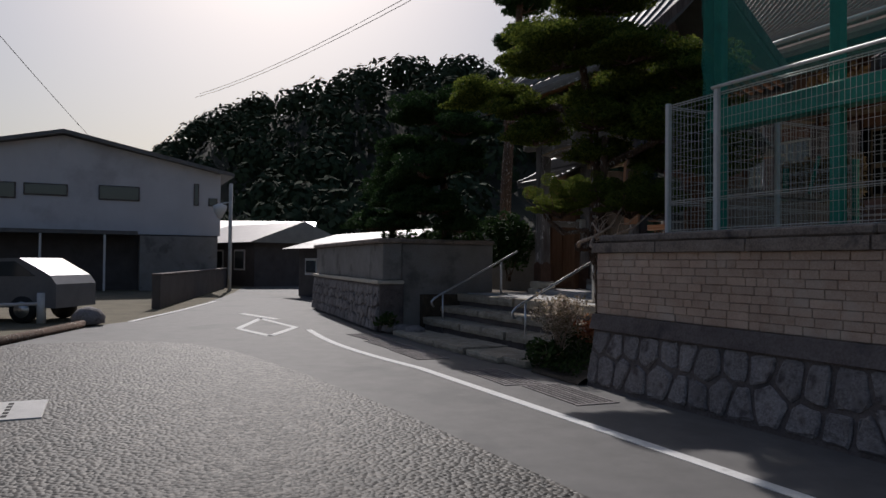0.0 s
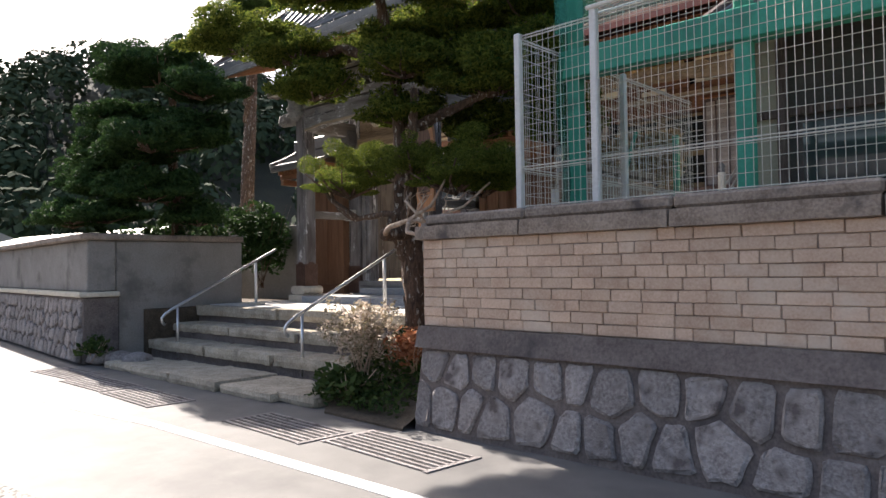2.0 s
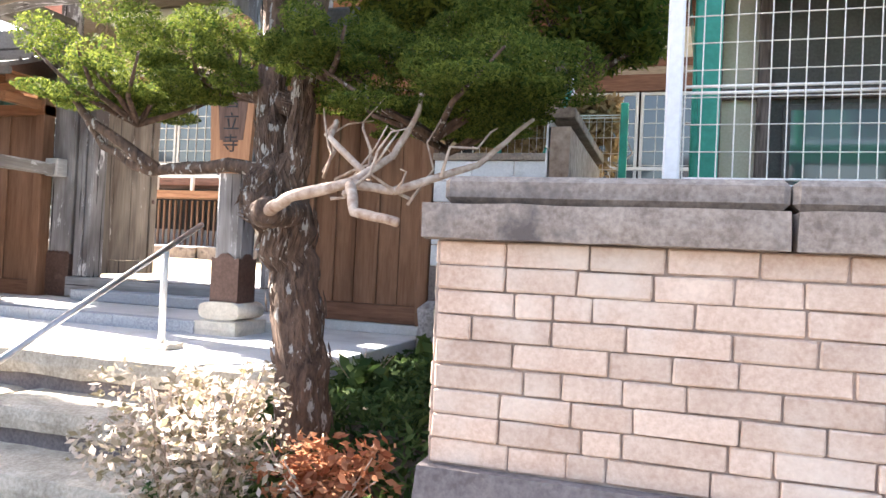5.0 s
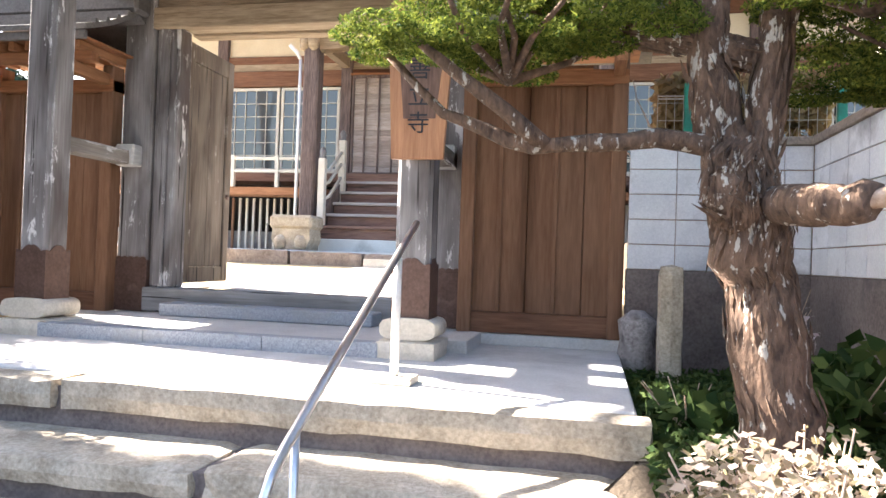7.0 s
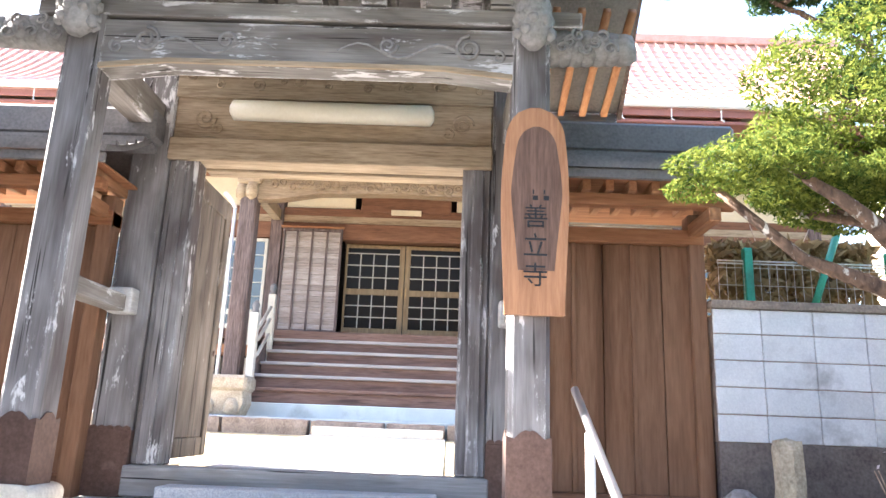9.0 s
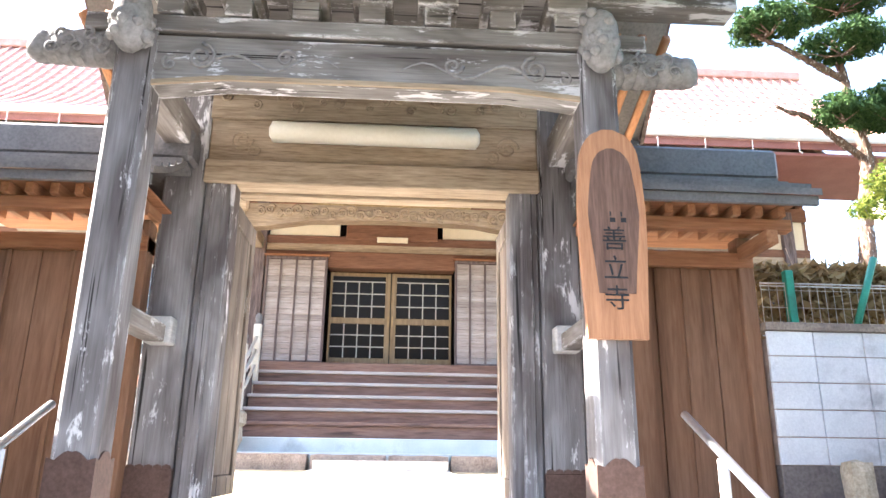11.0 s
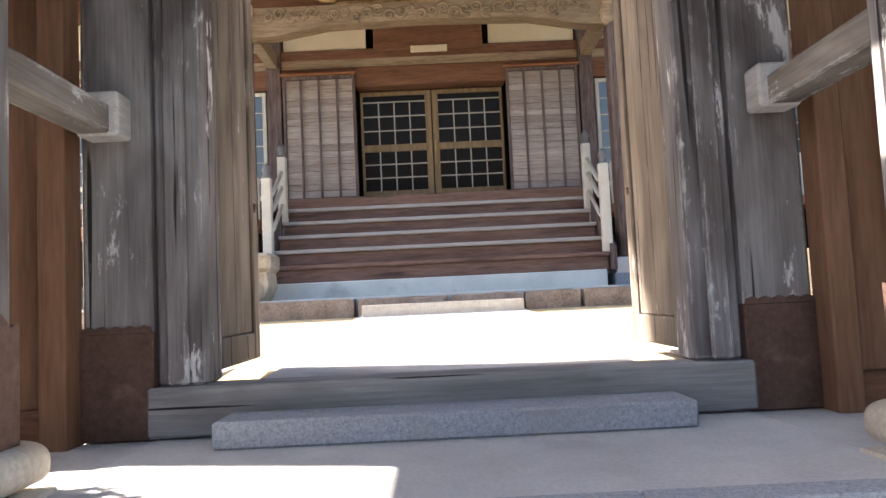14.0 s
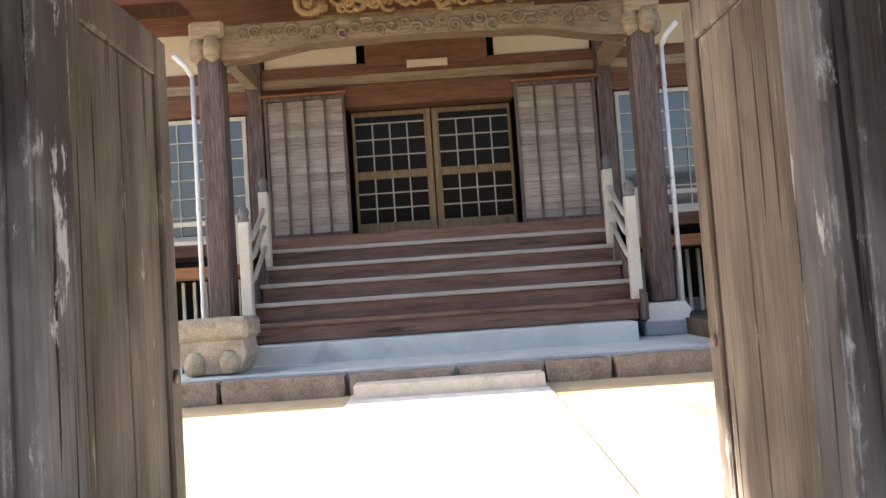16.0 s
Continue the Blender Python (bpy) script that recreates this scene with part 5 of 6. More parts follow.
# porch
porch = thing("hall_porch", (0, 9, 1.58), "carved porch of the hall on two pillars", "porch", kind="structure")
for sx in (-1, 1):
    cx = sx * 2.98
    part("base_stone", Shape().box(cx - 0.33, cx + 0.33, 8.72, 9.28, 1.58, 1.78, 0.02), granite, porch)
    sh = Shape().prism([(-0.3, 0), (-0.27, 0.04), (-0.31, 0.13), (-0.24, 0.24), (0.24, 0.24), (0.31, 0.13), (0.27, 0.04), (0.3, 0)], -0.26, 0.26, "y")
    sh.v = [(p[0] + cx, p[1] + 9.0, p[2] + 1.78) for p in sh.v]
    part("shoe", sh, white_post, porch, "white stone pillar shoe")
    part("pillar", Shape().box(cx - 0.165, cx + 0.165, 8.835, 9.165, 2.02, 5.95, 0.035), dark_wood, porch)
    for i in range(5):
        a = 6.28 * i / 5
        part("capital_scroll", Shape().lathe(cx + 0.19 * math.cos(a), 9 + 0.19 * math.sin(a), [(0.03, 5.7), (0.11, 5.76), (0.13, 5.9), (0.1, 6.02), (0.03, 6.08)], 8), tan_wood, porch)
    part("capital", boxes((cx - 0.24, cx + 0.24, 8.76, 9.24, 6.02, 6.26), c=0.04), tan_wood, porch)
    pp = thing("rain_pipe", (cx + sx * 0.28, 8.95, 1.6), "white plastic rain downpipe beside the porch pillar", "pipe", "porch downpipes")
    part("pipe", Shape().tube([(cx + sx * 0.27, 8.95, 1.62), (cx + sx * 0.27, 8.95, 5.55)], 0.035, 8), white_pipe, pp)
    part("gutter_arm", Shape().tube([(cx + sx * 0.27, 8.95, 5.55), (cx + sx * 0.33, 8.9, 5.68), (cx + sx * 0.46, 8.8, 5.82)], 0.04, 8), white_pipe, pp)
    for z in (2.4, 3.7, 5.0):
        part("pipe_clip", Shape().tube([(cx + sx * 0.27, 8.95, z - 0.012), (cx + sx * 0.27, 8.95, z + 0.012)], 0.042, 8), steel, pp)
rb = Shape().prism([(-2.81, 5.72), (-2.4, 5.74), (-1.6, 5.88), (0, 5.92), (1.6, 5.88), (2.4, 5.74), (2.81, 5.72), (2.81, 6.2), (-2.81, 6.2)], 8.86, 9.14, "y")
rbo = part("rainbow_beam", rb, beam_wood, porch)
cv = Shape()
r2 = random.Random(3)
for i in range(30):
    x = -2.5 + i * 0.172
    curl(cv, x, 6.04 + 0.05 * math.sin(i * 2.1), 8.85, r2.uniform(0.07, 0.12), r2.uniform(1.2, 1.9), r2.uniform(0, 6.28), 1 if i % 2 else -1, 0.034)
part("wave_carving", cv, beam_wood, rbo, "carved wave scrolls")
dr = Shape()
dr.box(-1.55, 1.55, 8.95, 9.05, 6.2, 6.3, 0.01)
r2 = random.Random(19)
for i in range(58):
    curl(dr, -1.62 + 0.057 * i, 6.4 + r2.uniform(-0.06, 0.3), 8.9 + r2.uniform(-0.04, 0.03), r2.uniform(0.07, 0.14), r2.uniform(0.8, 1.5), r2.uniform(0, 6.28), 1 if i % 2 else -1, r2.uniform(0.03, 0.052))
for sx in (-1, 1):
    curl(dr, sx * 1.6, 6.48, 8.88, 0.22, 1.3, 0, sx, 0.06)
part("beam_carving", dr, gold_wood, porch, "golden carved scrollwork over the beam")
# unseen overhang with its eave board, added to shade the hall front
pr_ = part("porch_roof", Shape().prism([(8.4, 7.62), (6.9, 7.02), (6.9, 6.9), (8.4, 7.46)], -3.5, 3.5, "x"), red_tile, porch)
part("eave_board", boxes((-3.5, 3.5, 6.9, 6.94, 6.76, 6.895)), red_paint, pr_)
part("porch_ceiling", boxes((-3.6, 3.6, 8.0, HY, 6.9, 6.98), c=0), brown_x, porch)
part("tie_beam", boxes((-2.93, -2.75, 9.17, HY - 0.1, 5.8, 6.05), (2.75, 2.93, 9.17, HY - 0.1, 5.8, 6.05)), tan_wood, porch)

# hall roof, with eave boards and gutter
hr = pitched_roof("hall_roof", -11.5, 11.5, 13.6, 12.2, 8.3, 7.75, 18.8, 7.75, red_tile, "red-brown tiled hall roof with white gutter", "structure", 0.28, red_paint, thick=0.12, sag=0.6, tile=0.32)
part("soffit", boxes((-11.4, 11.4, 8.35, 10.7, 7.38, 7.44), c=0), red_paint, hr)
part("gutter", Shape().tube([(-11.4, 8.2, 7.7), (11.4, 8.2, 7.7)], 0.07, 8), white_pipe, hr)
for i in range(24):
    x = -11 + i * 0.95
    part("gutter_hook", Shape().tube([(x, 8.24, 7.66), (x, 8.26, 7.42), (x + 0.05, 8.24, 7.38)], 0.012, 5), white_pipe, hr)
for sx in (-1, 1):
    part("gable_wall", Shape().prism([(9.0, 7.4), (18.0, 7.4), (13.6, 11.8)], sx * 9.4 - 0.1, sx * 9.4 + 0.1, "x"), beige_wall, hr)

# stone water trough
wt_ = thing("stone_trough", (-2.35, 7.7, 1.585), "old tan stone water basin on scrolled feet", "basin")
tx, ty = -2.68, 7.75
part("bowl", Shape().box(tx - 0.42, tx + 0.42, ty - 0.32, ty + 0.32, 1.98, 2.24, 0.05), step_stone, wt_)
part("body", Shape().prism([(tx - 0.3, 1.6), (tx - 0.38, 1.78), (tx - 0.36, 1.98), (tx + 0.36, 1.98), (tx + 0.38, 1.78), (tx + 0.3, 1.6)], ty - 0.28, ty + 0.28, "y"), step_stone, wt_)
for sx in (-1, 1):
    part("scroll_foot", Shape().lathe(tx + sx * 0.2, ty - 0.3, [(0.04, 1.6), (0.11, 1.64), (0.12, 1.76), (0.06, 1.86)], 8), step_stone, wt_)
st2 = thing("metal_stand", (-3.05, 7.8, 1.585), "thin dark metal stand beside the basin", "stand")
for ax, ay in ((-3.2, 7.6), (-2.92, 7.6), (-3.2, 7.95), (-2.92, 7.95)):
    part("leg", Shape().tube([(ax, ay, 1.585), (ax, ay, 2.05)], 0.012, 6), dark_panel, st2)
part("top", boxes((-3.24, -2.88, 7.56, 7.99, 2.05, 2.07)), dark_panel, st2)


# ---- trees and plants ----
def limb(pts, r0, r1, n=8, seed=0, wob=0.02):
    """A crooked limb through points, made finer and slightly knotted."""
    r_ = random.Random(seed)
    P = [Vector(p) for p in pts]
    out = []
    for i in range(len(P) - 1):
        for k in range(4):
            out.append(P[i].lerp(P[i + 1], k / 4) + Vector((r_.uniform(-wob, wob), r_.uniform(-wob, wob), r_.uniform(-wob, wob))) * (0 if i + k == 0 else 1))
    out.append(P[-1])
    m = len(out)
    rs = [(r0 + (r1 - r0) * i / (m - 1)) * r_.uniform(0.9, 1.12) for i in range(m)]
    return out, rs, n


def tree(name, at, label, limbs, pads, bark_mat, leaf_mat, size, density, seed):
    t = thing(name, at, label, "tree")
    for nm, mt, pts, r0, r1 in limbs:
        s = Shape()
        pts_, rs_, n_ = limb(pts, r0, r1, 12, seed + len(pts), 0.14 * r0)
        s.tube(pts_, rs_, n_)
        lp = part(nm, s, mt, t)
        if mt is bark and r0 > 0.05 and nm != "knotted_limb":
            bs, r_ = Shape(), random.Random(seed + int(r0 * 1000))
            for k in range(int(520 * r0 / 0.165)):
                i = r_.randrange(len(pts_) - 1)
                p, q = pts_[i], pts_[i + 1]
                d = (q - p).normalized()
                a = d.orthogonal().normalized()
                a.rotate(Matrix.Rotation(r_.uniform(0, 6.28), 3, d))
                c = p.lerp(q, r_.random()) + a * rs_[i] * r_.uniform(0.96, 1.01)
                b = d.cross(a)
                h, w = r_.uniform(0.03, 0.08), r_.uniform(0.006, 0.02)
                bs.add([c - d * h + a * 0.006, c + b * w, c + d * h + a * r_.uniform(0.0, 0.008), c - b * w, c + a * 0.011], [(0, 1, 4), (1, 2, 4), (2, 3, 4), (3, 0, 4)])
            tagged(part("bark_strip", bs, mt, lp), kind="stuff")
    for i, (cx, cy, cz, rx, ry, rz) in enumerate(pads):
        high = leaf_mat is juniper_leaf and cz > 2.8
        n = int(density * rx * ry * (0.6 + rz) * (0.5 if high else 1.35 if leaf_mat is juniper_leaf else 1.0))
        part("foliage_pad", leaf_cloud(n, pad(cx, cy, cz, rx, ry, rz, 0.4 if high else 0.45, 60 if high else 44, 0.3, 0.19 if leaf_mat is juniper_leaf and not high else 0.26), size * (1.8 if high else 0.72 if leaf_mat is juniper_leaf else 1.0), seed * 50 + i, 0.8, 0.24), leaf_mat, t)
        tw = Shape()
        r_ = random.Random(seed * 9 + i)
        for k in range(9):
            a = r_.uniform(0, 6.28)
            q = r_.uniform(0.3, 0.85)
            e = Vector((cx + rx * q * math.cos(a), cy + ry * q * math.sin(a), cz + 0.1 * rz))
            b = Vector((cx, cy, cz - 0.35 * rz))
            tw.tube([b, b.lerp(e, 0.5) + Vector((r_.uniform(-.06, .06), r_.uniform(-.06, .06), -0.03)), e], 0.02, 5, 0.006)
        tagged(part("twig_spray", tw, bark_mat, t), kind="stuff")
    return t


TX, TY = 3.41, -2.1
tree("juniper_tree", (TX, TY, 0.6), "clipped juniper with shaggy bark and cushion-like foliage",
     [("trunk", bark, [(TX + 0.09, TY, 0.45), (TX + 0.04, TY, 1.0), (TX - 0.04, TY, 1.5), (TX - 0.11, TY, 1.85), (TX - 0.13, TY, 2.05)], 0.142, 0.118),
      ("stem", bark, [(TX - 0.15, TY, 1.9), (TX - 0.22, TY + 0.02, 2.3), (TX - 0.20, TY, 3.0), (TX - 0.25, TY - 0.05, 3.8), (TX - 0.4, TY - 0.15, 4.6), (TX, TY - 0.1, 5.2)], 0.085, 0.04),
      ("stem", bark, [(TX - 0.06, TY, 1.9), (TX - 0.01, TY - 0.03, 2.3), (TX + 0.04, TY - 0.05, 2.7), (TX + 0.16, TY - 0.1, 3.3)], 0.07, 0.04),
      ("burl", bark, [(TX - 0.12, TY - 0.06, 1.72), (TX - 0.17, TY - 0.14, 1.80), (TX - 0.15, TY - 0.12, 1.92)], 0.085, 0.07),
      ("mossy_limb", bark, [(TX - 0.02, TY - 0.02, 1.95), (3.0, -2.15, 2.0), (2.55, -2.2, 1.96), (2.2, -2.15, 2.1), (1.95, -2.1, 2.35)], 0.044, 0.014),
      ("mossy_limb", bark, [(2.6, -2.2, 1.97), (2.3, -2.35, 2.2), (2.05, -2.3, 2.4)], 0.035, 0.012),
      ("mossy_limb", bark, [(TX - 0.02, TY, 2.3), (2.9, -2.0, 2.45), (2.4, -2.0, 2.6)], 0.06, 0.025),
      ("knotted_limb", bark, [(TX - 0.02, TY - 0.05, 1.76), (TX + 0.03, TY - 0.3, 1.75), (3.49, -2.58, 1.73), (3.56, -2.66, 1.74)], 0.075, 0.055),
      ("bare_limb", pale_bark, [(3.53, -2.63, 1.735), (3.62, -2.7, 1.76), (3.72, -2.75, 1.80), (3.95, -2.7, 1.86), (4.1, -2.6, 1.84)], 0.03, 0.018),
      ("bare_limb", pale_bark, [(3.95, -2.7, 1.86), (4.02, -2.8, 1.74), (4.22, -2.85, 1.70)], 0.023, 0.017),
      ("bare_limb", pale_bark, [(3.95, -2.7, 1.86), (4.05, -2.5, 2.0), (4.12, -2.4, 2.2), (4.1, -2.3, 2.35)], 0.02, 0.008),
      ("bare_limb", pale_bark, [(3.98, -2.6, 1.9), (3.8, -2.6, 2.06), (3.78, -2.5, 2.15), (3.7, -2.45, 2.1)], 0.017, 0.007),
      ("bare_limb", pale_bark, [(4.1, -2.6, 1.84), (4.4, -2.4, 1.98), (4.6, -2.25, 2.2)], 0.019, 0.008),
      ("upper_limb", bark, [(TX - 0.03, TY, 2.9), (3.9, -2.0, 3.05), (4.5, -1.9, 3.2)], 0.06, 0.02),
      ("upper_limb", bark, [(TX - 0.15, TY, 3.6), (2.6, -2.4, 3.9), (1.9, -2.5, 3.9), (1.0, -2.7, 4.2)], 0.06, 0.02)],
     [(2.46, -2.2, 2.42, 0.76, 0.65, 0.6), (2.85, -2.0, 2.55, 0.5, 0.5, 0.4), (4.15, -2.25, 2.33, 0.95, 0.65, 0.6), (4.05, -1.7, 2.28, 0.55, 0.45, 0.4), (3.65, -2.35, 2.5, 0.5, 0.5, 0.35),
      (2.95, -2.55, 4.6, 1.5, 1.0, 0.6), (0.95, -2.7, 4.3, 0.95, 0.8, 0.42), (1.9, -2.5, 3.95, 0.8, 0.7, 0.35), (3.4, -1.7, 4.0, 1.0, 0.8, 0.5), (4.35, -1.9, 3.3, 0.75, 0.6, 0.5), (3.5, -2.3, 3.55, 0.7, 0.5, 0.4), (4.5, -1.4, 4.1, 0.7, 0.7, 0.5), (4.75, -1.3, 2.85, 0.55, 0.5, 0.6), (4.6, -1.5, 3.6, 0.6, 0.6, 0.4), (2.7, -1.6, 4.1, 0.9, 0.7, 0.4), (3.9, -1.5, 2.95, 0.6, 0.5, 0.4), (3.5, -2.2, 5.3, 1.0, 0.9, 0.5), (4.0, -2.2, 4.4, 0.9, 0.9, 0.45), (3.75, -1.7, 3.5, 0.8, 0.8, 0.45), (2.2, -2.5, 3.5, 0.7, 0.6, 0.4), (3.2, -2.0, 3.1, 0.6, 0.6, 0.35)],
     bark, juniper_leaf, 0.018, 60000, 5)

rt = random.Random(41)
bt_ = thing("dead_twigs", (4.0, -2.6, 1.86), "bare pale crooked twigs under the juniper foliage", "branch")
for i in range(11):
    p = Vector((rt.uniform(3.7, 4.3), rt.uniform(-2.8, -2.45), rt.uniform(1.78, 1.95)))
    pts = [p]
    for k in range(4):
        p = p + Vector((rt.uniform(-0.09, 0.12), rt.uniform(-0.05, 0.09), rt.uniform(0.0, 0.13)))
        pts.append(p)
    part("twig", Shape().tube(pts, 0.008, 5, 0.003), pale_bark, bt_)

tree("pine_tree", (-4.2, -1.0, 0.8), "dark layered garden pine behind the old wall",
     [("trunk", bark, [(-4.0, -1.0, 0.6), (-4.1, -1.0, 1.6), (-3.7, -1.2, 2.8), (-4.0, -1.2, 3.8), (-3.8, -1.2, 4.9)], 0.17, 0.05),
      ("limb", bark, [(-3.9, -1.1, 2.3), (-3.0, -1.5, 2.6), (-2.2, -1.7, 2.7)], 0.07, 0.02),
      ("limb", bark, [(-3.9, -1.1, 2.6), (-5.0, -1.3, 3.0), (-6.0, -1.5, 3.2)], 0.07, 0.02),
      ("limb", bark, [(-3.95, -1.2, 3.6), (-3.0, -1.3, 3.9), (-2.4, -1.3, 4.0)], 0.05, 0.02)],
     [(-2.5, -2.3, 2.7, 1.05, 0.9, 0.5), (-2.1, -2.45, 3.45, 0.85, 0.75, 0.5), (-3.2, -2.3, 3.3, 1.0, 0.8, 0.5), (-4.4, -2.1, 3.6, 1.1, 0.8, 0.5), (-3.4, -2.6, 2.35, 1.1, 0.7, 0.35), (-5.2, -2.5, 2.45, 1.2, 0.7, 0.4), (-2.35, -1.5, 2.3, 0.6, 0.7, 0.4), (-3.8, -2.15, 2.9, 1.3, 1, 0.5), (-5.4, -1.95, 3.1, 1.4, 1, 0.55), (-3, -1.65, 3.7, 1.4, 1.1, 0.6), (-4.9, -1.55, 4.2, 1.4, 1.1, 0.6),
      (-3.7, -1.55, 5, 1.5, 1.2, 0.65), (-2.1, -1.55, 4.4, 0.9, 0.8, 0.4), (-6.8, -1.95, 2.5, 1.3, 0.9, 0.5), (-6.4, -1.55, 3.7, 0.9, 0.8, 0.4)],
     bark, pine_leaf, 0.05, 12000, 8)
# added out of view; its crown blocks the sun from the right door leaf
tree("shade_tree", (-8.5, 3.2, 1.1), "tall evergreen added out of view to shade the gate door",
     [("trunk", bark, [(-8.5, 3.2, 0.9), (-8.4, 3.2, 4.0), (-8.6, 3.5, 7.5), (-8.5, 3.8, 11.0)], 0.24, 0.08),
      ("limb", bark, [(-8.5, 3.2, 5.5), (-8.2, 3.2, 7.2), (-8.1, 3.3, 8.5)], 0.08, 0.03),
      ("limb", bark, [(-8.5, 3.2, 6.0), (-8.7, 3.9, 8.0), (-8.9, 4.3, 9.8)], 0.08, 0.03)],
     [(-8.2, 3.5, 8.8, 1.3, 1.0, 0.7), (-8.7, 4.1, 10.2, 1.4, 1.1, 0.8), (-8.4, 3.8, 11.5, 1.2, 0.9, 0.8)],
     bark, pine_leaf, 0.1, 2600, 12)
tree("pine_tree", (8.6, 5.5, 1.8), "tall dark pine with round pads behind the gate",
     [("trunk", bark, [(8.6, 7.5, 1.8), (8.4, 7.5, 4.5), (8.8, 7.5, 7.0), (8.5, 7.5, 9.5)], 0.2, 0.06),
      ("limb", bark, [(8.7, 7.5, 7.0), (7.6, 7.2, 7.6), (6.9, 7.0, 7.7)], 0.07, 0.02),
      ("limb", bark, [(8.6, 7.5, 8.6), (7.4, 7.2, 9.0), (6.6, 7.0, 9.2)], 0.07, 0.02)],
     [(6.9, 6.9, 9.3, 0.85, 0.8, 0.5), (8.3, 7.0, 9.0, 0.9, 0.8, 0.5), (8.5, 7.2, 10.1, 1.0, 0.9, 0.6), (9.2, 7.0, 7.6, 1.2, 0.9, 0.6), (8.0, 6.8, 7.5, 0.7, 0.6, 0.4)],
     bark, pine_leaf, 0.07, 5500, 9)


def shrub(name, label, cx, cy, cz, rx, ry, rz, n, size, mat, seed, stems=8, stem_mat=None, group=""):
    t = thing(name, (cx, cy, cz - rz), label, "shrub", group)
    r_ = random.Random(seed)
    for i in range(stems):
        a = r_.uniform(0, 6.28)
        e = (cx + rx * 0.7 * math.cos(a), cy + ry * 0.7 * math.sin(a), cz + rz * r_.uniform(0.1, 0.7))
        s = Shape().tube([(cx + r_.uniform(-.06, .06), cy + r_.uniform(-.06, .06), cz - rz), ((cx + e[0]) / 2, (cy + e[1]) / 2, cz - 0.2 * rz), e], 0.007, 5, 0.003)
        part("stem", s, stem_mat or pale_bark, t)
    part("leaves", leaf_cloud(n, pad(cx, cy, cz, rx, ry, rz, 0.2, 40, 1.0), size, seed, 0.6, 0.5), mat, t)
    return t


shrub("nandina_bush", "pale pinkish sunlit leafy bush beside the steps", 3.35, -2.82, 0.80, 0.50, 0.40, 0.48, 3600, 0.021, nandina_leaf, 21, 16)
shrub("nandina_bush", "reddish leafy low bush by the trunk", 3.85, -2.6, 0.62, 0.38, 0.28, 0.26, 800, 0.028, nandina_red, 22, 10)
shrub("flower_shrub", "thin shrub with small pale flowers", 4.0, 0.3, 1.15, 0.32, 0.3, 0.4, 120, 0.035, flower_mat, 23, 12)
shrub("butterbur_clump", "clump of broad dark green leaves", 3.3, -1.0, 0.82, 0.35, 0.4, 0.16, 80, 0.07, ground_leaf, 24, 6)
shrub("butterbur_clump", "clump of broad dark green leaves", 4.05, -0.9, 0.95, 0.34, 0.6, 0.3, 240, 0.075, ground_leaf, 25, 6)
shrub("wall_shrub", "small pale-leaved plant at the wall foot", -2.3, -3.25, 0.28, 0.45, 0.25, 0.22, 260, 0.045, ground_leaf, 26, 6)
for sx_, sy_, sz_, q_ in ((-3.5, -0.8, 1.75, 51), (-5.0, -1.0, 1.7, 52), (-6.6, -1.2, 1.7, 53), (-3.3, 0.3, 2.0, 54)):
    shrub("garden_shrub", "dense dark evergreen garden shrub behind the wall", sx_, sy_, sz_, 0.95, 0.8, 0.95, 6000, 0.045, pine_leaf, q_, 10, bark, "garden shrubs")
shrub("weed_clump", "dark weeds at the foot of the slope", 3.3, -2.95, 0.28, 0.5, 0.32, 0.2, 500, 0.05, ground_leaf, 27, 6)
gcov = leaf_cloud(9000, lambda r, n: np.stack([(u := r.uniform(3.05, 4.38, n)) - 0.35 * ((w := r.uniform(-3.15, 0.9, n)) < -2.2) * r.random(n), w, 0.67 + r.uniform(0, 0.09, n) - np.clip((-1.95 - w) * 0.52, 0, 0.63)], 1), 0.035, 31, 0.8)
solid("ground_cover", gcov, ground_leaf, "low green ground cover and weeds on the soil", "plants", "stuff")
vine = leaf_cloud(2600, lambda r, n: np.stack([r.uniform(3.3, 4.7, n), r.uniform(1.55, 1.85, n), 3.2 - np.abs(r.normal(0, 0.35, n))], 1), 0.07, 34, 1.0)
vt = thing("dry_vines", (4.7, 1.7, 1.8), "tangle of dry brown vines on a wire fence", "vines")
tagged(part("stalk_tangle", vine, dry_vine, vt), kind="stuff")
rv = random.Random(61)
for i in range(14):
    x = rv.uniform(3.35, 4.65)
    pts = [Vector((x, 1.6, 1.8))]
    for k in range(6):
        pts.append(pts[-1] + Vector((rv.uniform(-0.16, 0.16), rv.uniform(-0.03, 0.05), rv.uniform(0.12, 0.3))))
    part("vine_stem", Shape().tube(pts, 0.012, 5, 0.004), pale_bark, vt)
bf = thing("rear_fence", (4.7, 1.6, 1.8), "green post wire fence behind the block wall", "fence")
for x in (3.55, 4.75):
    part("post", boxes((x - 0.035, x + 0.035, 1.45, 1.52, 1.3, 3.1)), green_paint, bf)
wires(mesh_panel(3.3, 1.48, 4.78, 1.48, 2.0, 3.0, 0.07, 0.15), bf)
part("brace", Shape().tube([(4.0, 1.4, 2.5), (4.25, 1.35, 3.2)], 0.03, 6), green_paint, bf)
solid("yard_bank", boxes((3.2, 4.84, 1.25, 30, 0.5, 1.8), c=0), soil, "earth bank behind the block wall", "ground")


